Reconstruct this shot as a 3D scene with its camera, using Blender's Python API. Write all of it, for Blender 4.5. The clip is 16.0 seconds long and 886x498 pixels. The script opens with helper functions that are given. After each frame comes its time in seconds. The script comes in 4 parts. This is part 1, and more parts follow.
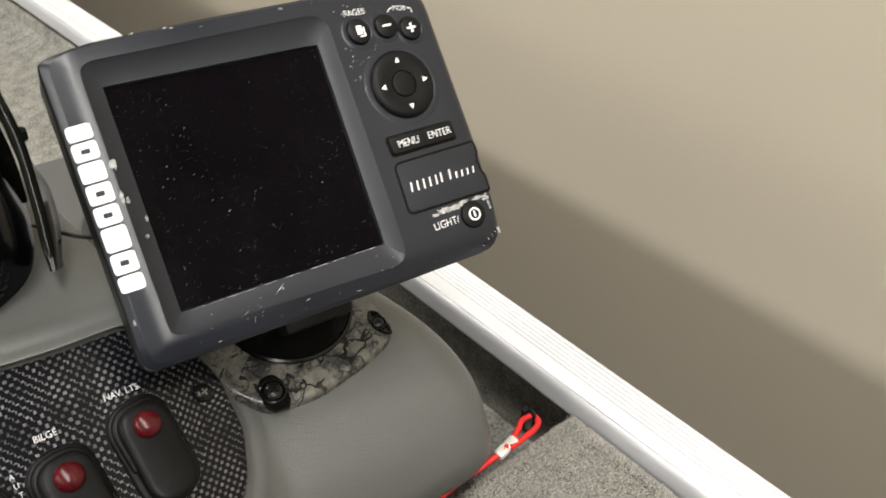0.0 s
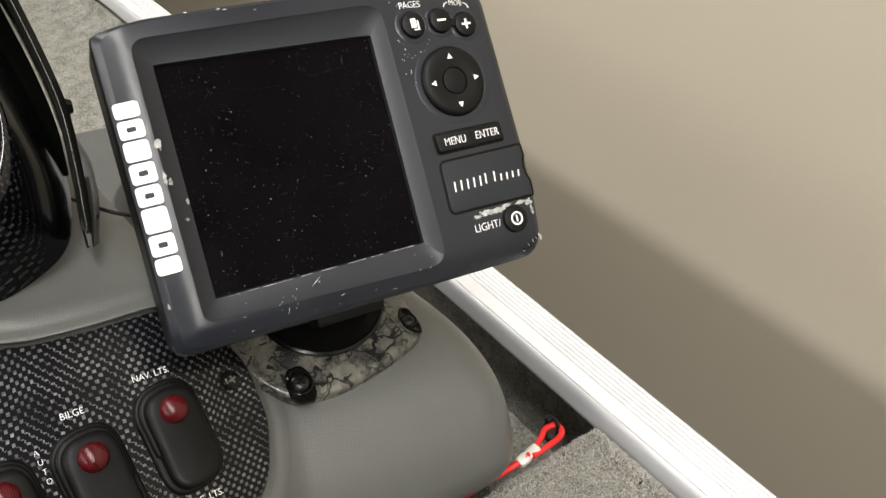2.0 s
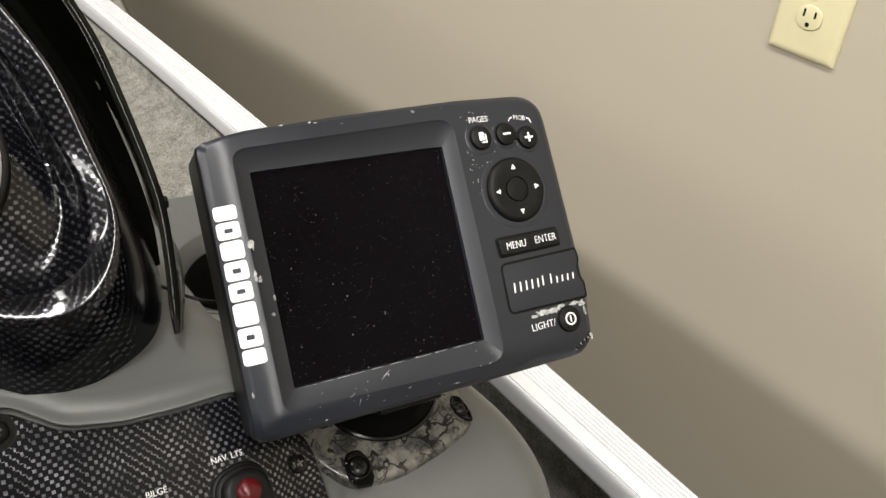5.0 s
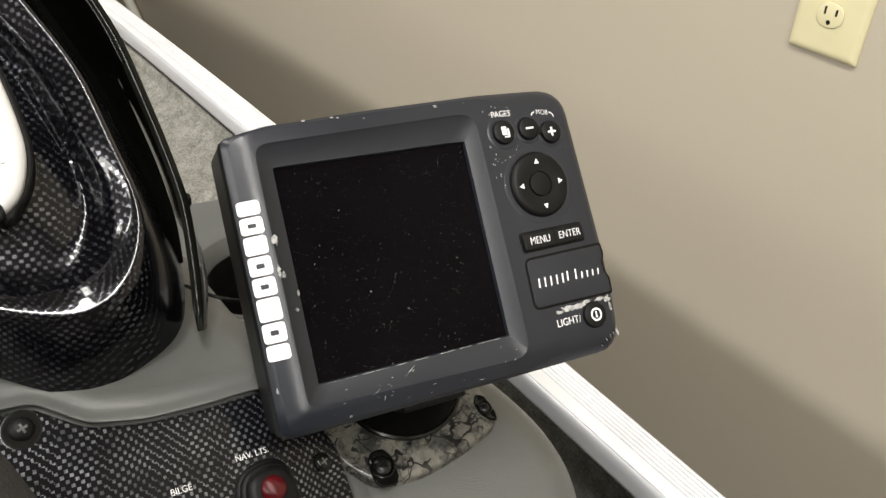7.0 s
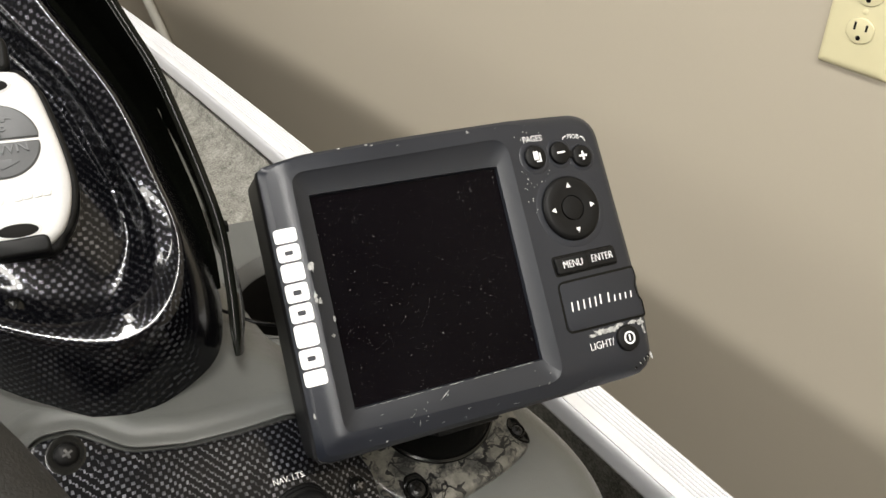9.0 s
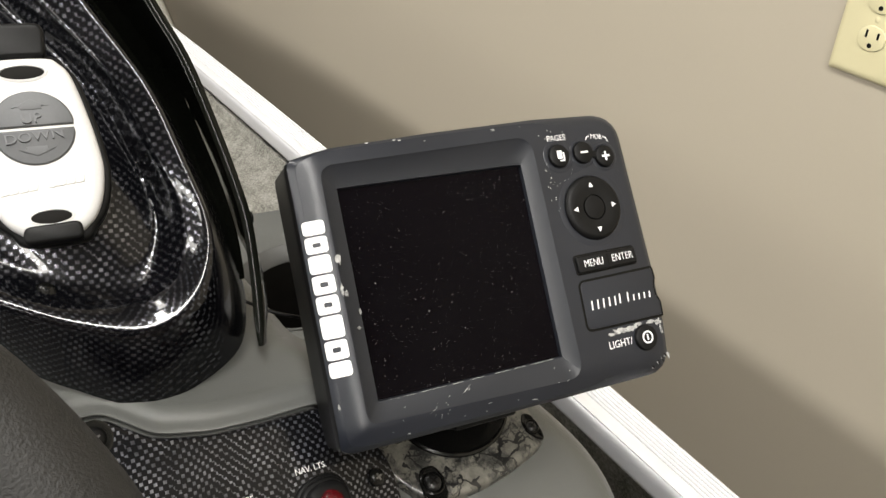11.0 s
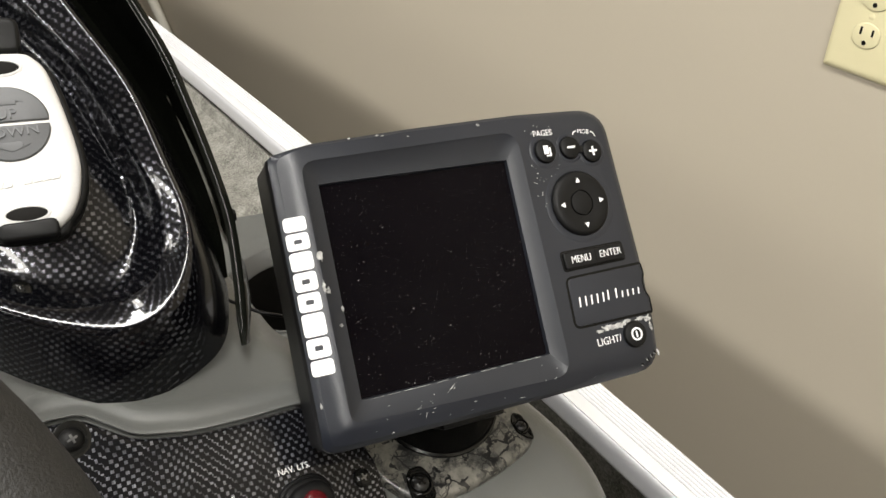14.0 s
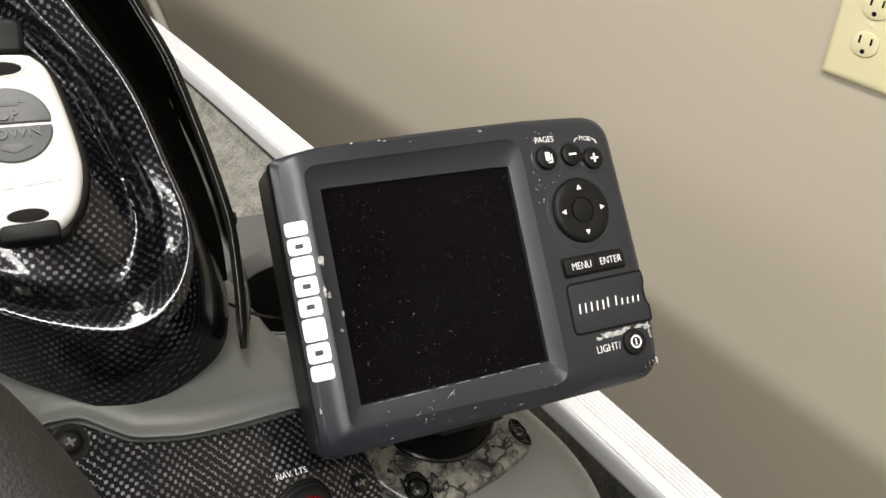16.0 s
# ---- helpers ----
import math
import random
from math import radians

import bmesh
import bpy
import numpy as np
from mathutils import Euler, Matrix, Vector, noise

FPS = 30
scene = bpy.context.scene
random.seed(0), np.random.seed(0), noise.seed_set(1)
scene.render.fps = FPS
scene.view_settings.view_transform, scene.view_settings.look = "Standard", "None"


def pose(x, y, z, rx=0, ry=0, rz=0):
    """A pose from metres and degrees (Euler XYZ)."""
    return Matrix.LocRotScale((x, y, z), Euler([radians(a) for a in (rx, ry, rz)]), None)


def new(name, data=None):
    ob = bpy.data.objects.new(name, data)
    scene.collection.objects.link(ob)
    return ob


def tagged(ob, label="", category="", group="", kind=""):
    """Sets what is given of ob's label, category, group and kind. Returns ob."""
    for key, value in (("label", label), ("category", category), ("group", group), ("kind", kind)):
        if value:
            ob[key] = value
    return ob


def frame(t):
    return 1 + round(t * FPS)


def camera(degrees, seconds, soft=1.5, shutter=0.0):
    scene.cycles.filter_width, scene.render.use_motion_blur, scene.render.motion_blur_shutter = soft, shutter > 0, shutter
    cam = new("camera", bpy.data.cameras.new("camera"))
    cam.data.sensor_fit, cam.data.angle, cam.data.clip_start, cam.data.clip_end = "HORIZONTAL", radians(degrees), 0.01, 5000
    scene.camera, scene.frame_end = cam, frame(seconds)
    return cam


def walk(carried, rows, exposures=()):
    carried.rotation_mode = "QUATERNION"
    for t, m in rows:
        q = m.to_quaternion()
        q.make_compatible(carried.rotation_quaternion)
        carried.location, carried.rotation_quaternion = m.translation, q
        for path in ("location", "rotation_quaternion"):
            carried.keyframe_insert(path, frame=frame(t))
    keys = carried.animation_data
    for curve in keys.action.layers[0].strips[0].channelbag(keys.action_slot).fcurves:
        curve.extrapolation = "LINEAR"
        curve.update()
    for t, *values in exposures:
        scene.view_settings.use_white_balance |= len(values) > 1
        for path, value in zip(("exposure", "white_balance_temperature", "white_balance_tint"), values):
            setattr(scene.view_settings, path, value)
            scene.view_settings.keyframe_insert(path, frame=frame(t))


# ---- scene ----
cam = camera(58.46, 16.0, soft=1.5, shutter=0.4)
# seconds, then the eye and the turn in degrees
ROWS = [
    (0.0, 0.2518, -0.1156, 1.4958, 47.30, 2.29, 47.04),
    (0.5, 0.2427, -0.1150, 1.4858, 46.62, 1.35, 50.22),
    (1.0, 0.2416, -0.1148, 1.4947, 46.88, 0.67, 50.55),
    (1.5, 0.2414, -0.1155, 1.4942, 46.88, 0.40, 50.72),
    (2.0, 0.2403, -0.1169, 1.4939, 46.89, 0.31, 50.88),
    (2.5, 0.2384, -0.1188, 1.4933, 46.77, 0.11, 51.20),
    (3.0, 0.2385, -0.1218, 1.4960, 46.83, -0.03, 51.37),
    (3.5, 0.2402, -0.1243, 1.4998, 47.51, 0.02, 51.24),
    (4.0, 0.2438, -0.1271, 1.5057, 49.32, 0.07, 51.64),
    (4.5, 0.2383, -0.1404, 1.5183, 51.65, -0.16, 52.75),
    (4.7, 0.2342, -0.1380, 1.5219, 51.45, -0.57, 53.16),
    (7.0, 0.2331, -0.1417, 1.5145, 52.21, 0.56, 53.83),
    (7.5, 0.2319, -0.1431, 1.5145, 52.43, 0.58, 54.25),
    (8.0, 0.2316, -0.1440, 1.5182, 52.90, 0.98, 54.37),
    (8.5, 0.2316, -0.1441, 1.5185, 53.16, 1.31, 54.66),
    (9.0, 0.2308, -0.1447, 1.5198, 53.35, 1.93, 55.03),
    (9.2, 0.2274, -0.1478, 1.5219, 53.47, 2.04, 54.93),
    (11.5, 0.2264, -0.1566, 1.5212, 53.09, 0.49, 55.78),
    (12.0, 0.2265, -0.1560, 1.5195, 53.04, 0.57, 55.82),
    (12.5, 0.2259, -0.1565, 1.5183, 52.86, 0.44, 55.90),
    (13.0, 0.2238, -0.1581, 1.5178, 52.86, 0.47, 56.08),
    (13.5, 0.2249, -0.1541, 1.5144, 53.13, 0.95, 56.11),
    (14.0, 0.2291, -0.1497, 1.5158, 53.48, 1.03, 55.48),
    (14.5, 0.2291, -0.1496, 1.5170, 53.63, 0.57, 55.11),
    (15.0, 0.2298, -0.1491, 1.5174, 53.71, 0.52, 55.10),
    (15.5, 0.2290, -0.1503, 1.5171, 53.73, 0.57, 55.37),
    (16.0, 0.2265, -0.1510, 1.5175, 53.54, 0.29, 55.59),
]
walk(cam, [(t, pose(x, y, z, rx, ry, rz)) for t, x, y, z, rx, ry, rz in ROWS])
scene.view_settings.exposure = -0.09

# ---- light: rows of ceiling fluorescents, and a faint even room light ----
world = bpy.data.worlds.new("room_light")
scene.world = world
world.use_nodes = True
world.node_tree.nodes["Background"].inputs[0].default_value = (1.0, 0.95, 0.86, 1)
world.node_tree.nodes["Background"].inputs[1].default_value = 0.05


def ceiling_lamp(x, y, z, length, width, watts):
    data = bpy.data.lights.new("tube_light", "AREA")
    data.shape, data.size, data.size_y = "RECTANGLE", length, width
    data.energy, data.color = watts, (1.0, 0.97, 0.915)
    ob = new("tube_light", data)
    ob.matrix_world = pose(x, y, z)
    return ob


CEIL = 2.9
LAMPS = [(0.0, -2.12, 2.4, 0.30, 72), (-2.6, -2.12, 2.4, 0.30, 66), (2.6, -2.12, 2.4, 0.30, 50), (-0.2, -6.2, 2.4, 0.16, 70), (1.20, -0.17, 2.4, 0.16, 66), (-1.35, -0.30, 2.4, 0.16, 29)]
for lx, ly, ll, lw, watts in LAMPS:
    ceiling_lamp(lx, ly, CEIL - 0.075, ll, lw, watts)


# ---- materials ----
class Mat:
    """A node material under construction."""

    def __init__(self, name):
        self.m = bpy.data.materials.new(name)
        self.m.use_nodes = True
        self.t = self.m.node_tree
        self.b = self.t.nodes["Principled BSDF"]

    def node(self, kind, **at):
        n = self.t.nodes.new(kind)
        for k, v in at.items():
            if k.startswith("i_"):
                n.inputs[k[2:]].default_value = v
        return n

    def link(self, a, b):
        self.t.links.new(a, b)

    def coord(self, which="Object"):
        return self.node("ShaderNodeTexCoord").outputs[which]

    def noise(self, scale, detail=4.0, rough=0.55, vec=None):
        n = self.node("ShaderNodeTexNoise", i_Scale=scale, i_Detail=detail, i_Roughness=rough)
        self.link(vec or self.coord(), n.inputs["Vector"])
        return n.outputs["Fac"]

    def math(self, op, a, b=0.0, clamp=False):
        n = self.t.nodes.new("ShaderNodeMath")
        n.operation, n.use_clamp = op, clamp
        for i, v in enumerate((a, b)):
            if isinstance(v, (int, float)):
                n.inputs[i].default_value = v
            else:
                self.link(v, n.inputs[i])
        return n.outputs[0]

    def ramp(self, fac, stops):
        n = self.t.nodes.new("ShaderNodeValToRGB")
        while len(n.color_ramp.elements) < len(stops):
            n.color_ramp.elements.new(0.5)
        for e, (p, c) in zip(n.color_ramp.elements, stops):
            e.position, e.color = p, (*c, 1) if len(c) == 3 else c
        self.link(fac, n.inputs[0])
        return n.outputs[0]

    def mix(self, fac, a, b):
        n = self.t.nodes.new("ShaderNodeMix")
        n.data_type = "RGBA"
        for v, i in ((fac, 0), (a, 6), (b, 7)):
            if isinstance(v, (int, float)):
                n.inputs[i].default_value = v
            elif isinstance(v, tuple):
                n.inputs[i].default_value = (*v, 1)
            else:
                self.link(v, n.inputs[i])
        return n.outputs[2]

    def bump(self, height, strength, distance):
        n = self.node("ShaderNodeBump", i_Strength=strength, i_Distance=distance)
        self.link(height, n.inputs["Height"])
        self.link(n.outputs[0], self.b.inputs["Normal"])

    def set(self, colour=None, rough=None, metal=0.0, spec=None, coat=0.0, coat_rough=0.05):
        for v, name in ((colour, "Base Color"), (rough, "Roughness")):
            if isinstance(v, tuple):
                self.b.inputs[name].default_value = (*v, 1)
            elif isinstance(v, (int, float)):
                self.b.inputs[name].default_value = v
            elif v is not None:
                self.link(v, self.b.inputs[name])
        self.b.inputs["Metallic"].default_value = metal
        self.b.inputs["Coat Weight"].default_value = coat
        self.b.inputs["Coat Roughness"].default_value = coat_rough
        if spec is not None:
            self.b.inputs["Specular IOR Level"].default_value = spec
        return self.m


def mottled(name, dark, light, scale, rough, fine=900.0, bump=0.15, depth=0.0002, **more):
    """A surface with stains at a large scale and grain at a fine one."""
    m = Mat(name)
    big, small = m.noise(scale, 5), m.noise(fine, 2)
    both = m.math("ADD", m.math("MULTIPLY", big, 0.7), m.math("MULTIPLY", small, 0.3))
    m.bump(small, bump, depth)
    return m.set(m.ramp(both, [(0.32, dark), (0.68, light)]), m.math("ADD", rough - 0.08, m.math("MULTIPLY", big, 0.16)), **more)


def carbon_film(name, silver=(0.255, 0.261, 0.296), fade=None, coat=0.45, size=1.0, base_rough=0.34):
    """Carbon twill under a clear coat: noise paints the glint of either fibre direction, so that long dashes, hooks and
    thin dashes follow each other in bands.
    """
    m = Mat(name)
    tow = 0.0018 * size
    uv = m.coord("UV")
    sep = m.node("ShaderNodeSeparateXYZ")
    m.link(uv, sep.inputs[0])
    warp = m.math("MULTIPLY", m.math("SUBTRACT", m.noise(30.0, 2), 0.5), 0.006)
    a = m.math("DIVIDE", m.math("ADD", sep.outputs[0], warp), tow)
    b = m.math("DIVIDE", m.math("SUBTRACT", sep.outputs[1], warp), tow * 1.08)
    col, row = m.math("FLOOR", a), m.math("FLOOR", b)
    band_at = m.node("ShaderNodeMapping")
    band_at.inputs["Scale"].default_value = (1.0, 0.32, 1.0)
    m.link(uv, band_at.inputs["Vector"])
    share = m.ramp(m.noise(62.0, 1.5, vec=band_at.outputs[0]), [(0.42, (0, 0, 0)), (0.55, (1, 1, 1))])
    other = m.math("SUBTRACT", 1.0, share)

    def dash(long, short, turn, part_of):
        run = m.math("FLOORED_MODULO", m.math("ADD", long, turn), 2.0)
        off = m.math("ABSOLUTE", m.math("SUBTRACT", run, 1.0))
        side = m.math("ABSOLUTE", m.math("SUBTRACT", m.math("FRACT", short), 0.5))
        inside = m.math("LESS_THAN", off, m.math("ADD", 0.23, m.math("MULTIPLY", part_of, 0.16)))
        return m.math("MULTIPLY", inside, m.math("LESS_THAN", side, m.math("SUBTRACT", m.math("MULTIPLY", part_of, 0.40), 0.06)))

    light = m.math("MAXIMUM", dash(a, b, row, share), dash(b, a, col, other))
    cell = m.node("ShaderNodeCombineXYZ")
    m.link(col, cell.inputs[0])
    m.link(row, cell.inputs[1])
    odd = m.node("ShaderNodeTexWhiteNoise")
    m.link(cell.outputs[0], odd.inputs["Vector"])
    tone = m.math("MULTIPLY", light, m.math("MULTIPLY", m.math("ADD", 0.5, m.math("MULTIPLY", odd.outputs["Value"], 0.5)), m.ramp(m.noise(95.0, 3), [(0.34, (0.3, 0.3, 0.3)), (0.62, (1, 1, 1))])))
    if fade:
        # the dashes fade to plain black towards one side
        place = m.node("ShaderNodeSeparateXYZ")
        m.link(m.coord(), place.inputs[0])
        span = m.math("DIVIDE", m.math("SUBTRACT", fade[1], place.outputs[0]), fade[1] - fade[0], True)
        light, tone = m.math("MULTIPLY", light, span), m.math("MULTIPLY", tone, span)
    made = m.set(m.mix(tone, (0.0022, 0.0022, 0.003), silver), base_rough, spec=0.08, coat=coat, coat_rough=0.03)
    m.link(m.math("MULTIPLY", light, 0.85), m.b.inputs["Metallic"])
    return made


def worn_plastic(name, base, worn, rough, specks):
    """Dark moulded plastic with a fine grain, faint smudges and pale scuffs."""
    m = Mat(name)
    grain, smudge, scuff = m.noise(1500, 3), m.noise(22, 5), m.noise(190, 7, 0.7)
    spot = m.ramp(m.math("MULTIPLY", scuff, m.math("ADD", 0.55, m.math("MULTIPLY", smudge, 0.75))), [(0.70 - specks, (0, 0, 0)), (0.735 - specks, (1, 1, 1))])
    tone = m.mix(smudge, base, tuple(c * 1.45 for c in base))
    m.bump(grain, 0.22, 0.0002)
    return m.set(m.mix(spot, tone, worn), m.math("ADD", rough - 0.1, m.math("MULTIPLY", smudge, 0.2)), spec=0.45)


def wall_paint():
    m = Mat("beige_wall_paint")
    big, fine = m.noise(1.3, 4), m.noise(240, 3)
    m.bump(m.math("ADD", fine, m.math("MULTIPLY", m.noise(70, 2), 0.7)), 0.10, 0.0006)
    return m.set(m.mix(m.math("ADD", m.math("MULTIPLY", big, 0.8), m.math("MULTIPLY", fine, 0.2)), (0.49, 0.440, 0.352), (0.55, 0.495, 0.398)), 0.55)


def dusty_glass():
    m = Mat("dusty_screen_glass")
    bits = []
    for scale, share, radius in ((780.0, 0.86, 0.25), (1200.0, 0.75, 0.26)):
        vor = m.node("ShaderNodeTexVoronoi", i_Scale=scale)
        m.link(m.coord(), vor.inputs["Vector"])
        sep = m.node("ShaderNodeSeparateColor")
        m.link(vor.outputs["Color"], sep.inputs[0])
        reach = m.math("MULTIPLY", m.math("ADD", 0.35, m.math("MULTIPLY", sep.outputs[1], 0.65)), radius)
        bits.append(m.math("MULTIPLY", m.math("LESS_THAN", vor.outputs["Distance"], reach), m.math("GREATER_THAN", sep.outputs[0], share)))
        bits.append(m.math("ADD", 0.25, m.math("MULTIPLY", sep.outputs[2], 0.75)))
    clump = m.ramp(m.noise(70, 3), [(0.38, (0.25, 0.25, 0.25)), (0.62, (1, 1, 1))])
    dust = m.math("MULTIPLY", m.math("MAXIMUM", m.math("MULTIPLY", bits[0], bits[1]), m.math("MULTIPLY", bits[2], m.math("MULTIPLY", bits[3], 0.55))), clump)
    haze = m.math("MULTIPLY", m.noise(34, 6, 0.65), 0.0035)
    dark = m.mix(haze, (0.0016, 0.0010, 0.0018), (0.6, 0.6, 0.6))
    rough = m.math("ADD", 0.1, m.math("MULTIPLY", m.noise(45, 5), 0.22))
    return m.set(m.mix(dust, dark, (0.46, 0.45, 0.44)), rough, spec=0.035)


def bark_print():
    """Cream camouflage film with grey blotches and black cracks."""
    m = Mat("bark_camouflage_film")
    bend = m.node("ShaderNodeMix")
    bend.data_type = "VECTOR"
    n3 = m.node("ShaderNodeTexNoise", i_Scale=70.0, i_Detail=3.0)
    m.link(m.coord(), n3.inputs["Vector"])
    bend.inputs[0].default_value = 0.022
    m.link(m.coord(), bend.inputs[4])
    m.link(n3.outputs["Color"], bend.inputs[5])
    vor = m.node("ShaderNodeTexVoronoi", i_Scale=72.0)
    vor.feature = "DISTANCE_TO_EDGE"
    m.link(bend.outputs[1], vor.inputs["Vector"])
    crack = m.math("MULTIPLY", m.math("LESS_THAN", vor.outputs["Distance"], 0.05), m.math("GREATER_THAN", m.noise(60, 2), 0.44))
    fine = m.node("ShaderNodeTexVoronoi", i_Scale=190.0)
    fine.feature = "DISTANCE_TO_EDGE"
    m.link(bend.outputs[1], fine.inputs["Vector"])
    hair = m.math("MULTIPLY", m.math("LESS_THAN", fine.outputs["Distance"], 0.05), m.math("GREATER_THAN", m.noise(85, 2), 0.53))
    crack = m.math("MAXIMUM", crack, m.math("MULTIPLY", hair, 0.8))
    blot = m.ramp(m.noise(88, 7, 0.72), [(0.48, (0, 0, 0)), (0.55, (1, 1, 1))])
    grey = m.ramp(m.noise(300, 3), [(0.35, (0.018, 0.018, 0.017)), (0.65, (0.06, 0.06, 0.056))])
    cream = m.ramp(m.noise(150, 5, 0.65), [(0.3, (0.070, 0.067, 0.057)), (0.7, (0.185, 0.177, 0.153))])
    col = m.mix(crack, m.mix(m.math("MULTIPLY", blot, 0.9), cream, grey), (0.006, 0.006, 0.006))
    return m.set(col, 0.38, coat=0.3, coat_rough=0.2)


def dotted_lens():
    """Deep red lens with a fine grid of moulded dots."""
    m = Mat("red_lamp_lens")
    sep = m.node("ShaderNodeSeparateXYZ")
    m.link(m.coord(), sep.inputs[0])
    waves = [m.math("ABSOLUTE", m.math("SUBTRACT", m.math("FRACT", m.math("DIVIDE", sep.outputs[k], 0.00075)), 0.5)) for k in (0, 2)]
    dot = m.math("LESS_THAN", m.math("ADD", waves[0], waves[1]), 0.42)
    m.bump(dot, 0.4, 0.0004)
    return m.set(m.mix(m.math("MULTIPLY", dot, m.noise(500, 2)), (0.026, 0.0007, 0.0018), (0.20, 0.009, 0.013)), 0.27, spec=0.35)


def carpet_pile():
    m = Mat("grey_carpet_pile")
    loop, big = m.noise(430, 5, 0.75), m.noise(70, 5, 0.65)
    m.bump(m.math("ADD", loop, big), 0.9, 0.003)
    return m.set(m.ramp(m.math("ADD", m.math("MULTIPLY", loop, 0.65), m.math("MULTIPLY", big, 0.35)), [(0.36, (0.10, 0.097, 0.086)), (0.66, (0.43, 0.418, 0.375))]), 0.95, spec=0.1)


def fibre_tone():
    m = Mat("grey_carpet_fibre")
    n = m.node("ShaderNodeNewGeometry")
    return m.set(m.ramp(n.outputs["Random Per Island"], [(0.0, (0.33, 0.318, 0.290)), (1.0, (0.55, 0.53, 0.485))]), 0.9, spec=0.1)


def brushed_metal(name, tone, rough, metal=0.2):
    m = Mat(name)
    stretch = m.node("ShaderNodeMapping")
    stretch.inputs["Scale"].default_value = (6, 900, 900)
    m.link(m.coord(), stretch.inputs["Vector"])
    line = m.noise(1.0, 4, vec=stretch.outputs[0])
    stain = m.noise(35, 5)
    m.bump(line, 0.06, 0.0004)
    return m.set(m.mix(stain, tuple(c * 0.86 for c in tone), tone), m.math("ADD", rough - 0.08, m.math("MULTIPLY", stain, 0.16)), metal=metal)


WALL = wall_paint()
# Unseen walls, coloured dark so that the glossy parts reflect less.
UNSEEN_WALL = mottled("unseen_dark_wall", (0.10, 0.075, 0.05), (0.17, 0.13, 0.09), 3, 0.5, fine=60)
# Rail metal coloured darker for the shade on its inner face and rib grooves.
ALU_SHADED = brushed_metal("shaded_aluminium", (0.57, 0.572, 0.592), 0.42, 0.4)
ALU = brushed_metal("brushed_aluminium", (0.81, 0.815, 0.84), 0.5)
CARPET, FIBRE = carpet_pile(), fibre_tone()
CONSOLE = mottled("grey_grained_plastic", (0.074, 0.076, 0.072), (0.101, 0.104, 0.098), 9, 0.34, fine=1900, bump=0.55, depth=0.0005)
CARBON = carbon_film("carbon_weave_film", coat=0.3)
# Copies of the weave: dashes dimmed for dark reflections, crest coated for its highlight.
HOOD_DIM_FILM = carbon_film("carbon_hood_dim_film", (0.14, 0.143, 0.157), (-0.118, -0.094), 0.24, 1.0, 0.24)
CREST_SHINE_FILM = carbon_film("carbon_crest_shine_film", (0.12, 0.123, 0.14), (-0.118, -0.094), 0.75, 1.0, 0.24)
RECESS_DIM_FILM = carbon_film("carbon_recess_dim_film", (0.18, 0.183, 0.205), None, 0.38, 1.12, 0.25)
GLOSS = mottled("gloss_black_plastic", (0.003, 0.003, 0.003), (0.007, 0.007, 0.006), 20, 0.2, fine=500, bump=0.02, spec=0.25)
GLOSS_COAT = mottled("polished_black_lacquer", (0.003, 0.003, 0.003), (0.006, 0.006, 0.006), 20, 0.12, fine=500, bump=0.01, coat=1.0)
ACRYLIC = mottled("smoked_black_acrylic", (0.003, 0.0034, 0.0025), (0.006, 0.0066, 0.005), 18, 0.15, fine=300, bump=0.005, spec=0.13)
CASE = worn_plastic("charcoal_case_plastic", (0.0088, 0.0104, 0.0150), (0.30, 0.30, 0.30), 0.33, 0.03)
FRAME = worn_plastic("charcoal_bezel_plastic", (0.0088, 0.0102, 0.0140), (0.22, 0.22, 0.22), 0.44, 0.02)
SIDE = mottled("black_side_plastic", (0.004, 0.004, 0.004), (0.008, 0.008, 0.008), 30, 0.42, spec=0.16)
RUBBER = mottled("black_key_rubber", (0.0022, 0.0022, 0.0023), (0.0045, 0.0045, 0.0046), 60, 0.5, spec=0.2)
PRINT = mottled("white_print", (0.84, 0.84, 0.84), (0.92, 0.92, 0.92), 90, 0.6)
SCUFF = mottled("scuffed_bare_plastic", (0.045, 0.046, 0.047), (0.58, 0.58, 0.56), 300, 0.7)
GLASS = dusty_glass()
BARK = bark_print()
SWITCH = mottled("black_switch_plastic", (0.0028, 0.0028, 0.0029), (0.0056, 0.0055, 0.0055), 70, 0.44, spec=0.16)
STEEL = mottled("blackened_steel", (0.006, 0.006, 0.006), (0.016, 0.016, 0.016), 200, 0.3, metal=0.3)
# Bright tone put into the cross slots as the glint of the black screws.
SLOT_GLINT = mottled("slot_glint_steel", (0.08, 0.08, 0.08), (0.2, 0.2, 0.2), 200, 0.3, metal=0.9)
CORD = mottled("red_braided_cord", (0.50, 0.008, 0.008), (0.72, 0.022, 0.02), 120, 0.55, fine=1500, bump=0.5, depth=0.0005)
CRIMP = mottled("silver_crimp", (0.62, 0.60, 0.55), (0.8, 0.78, 0.72), 150, 0.35, metal=0.35)
LENS = dotted_lens()
WHITE = mottled("white_remote_plastic", (0.57, 0.565, 0.56), (0.64, 0.635, 0.63), 30, 0.4)
GREY = mottled("grey_button_rubber", (0.085, 0.088, 0.093), (0.105, 0.108, 0.113), 60, 0.5)
IVORY = mottled("ivory_plastic", (0.76, 0.70, 0.44), (0.80, 0.735, 0.47), 30, 0.32, bump=0.02)
TRIM_GREY = mottled("dark_grey_trim_plastic", (0.045, 0.045, 0.043), (0.06, 0.06, 0.057), 20, 0.45)
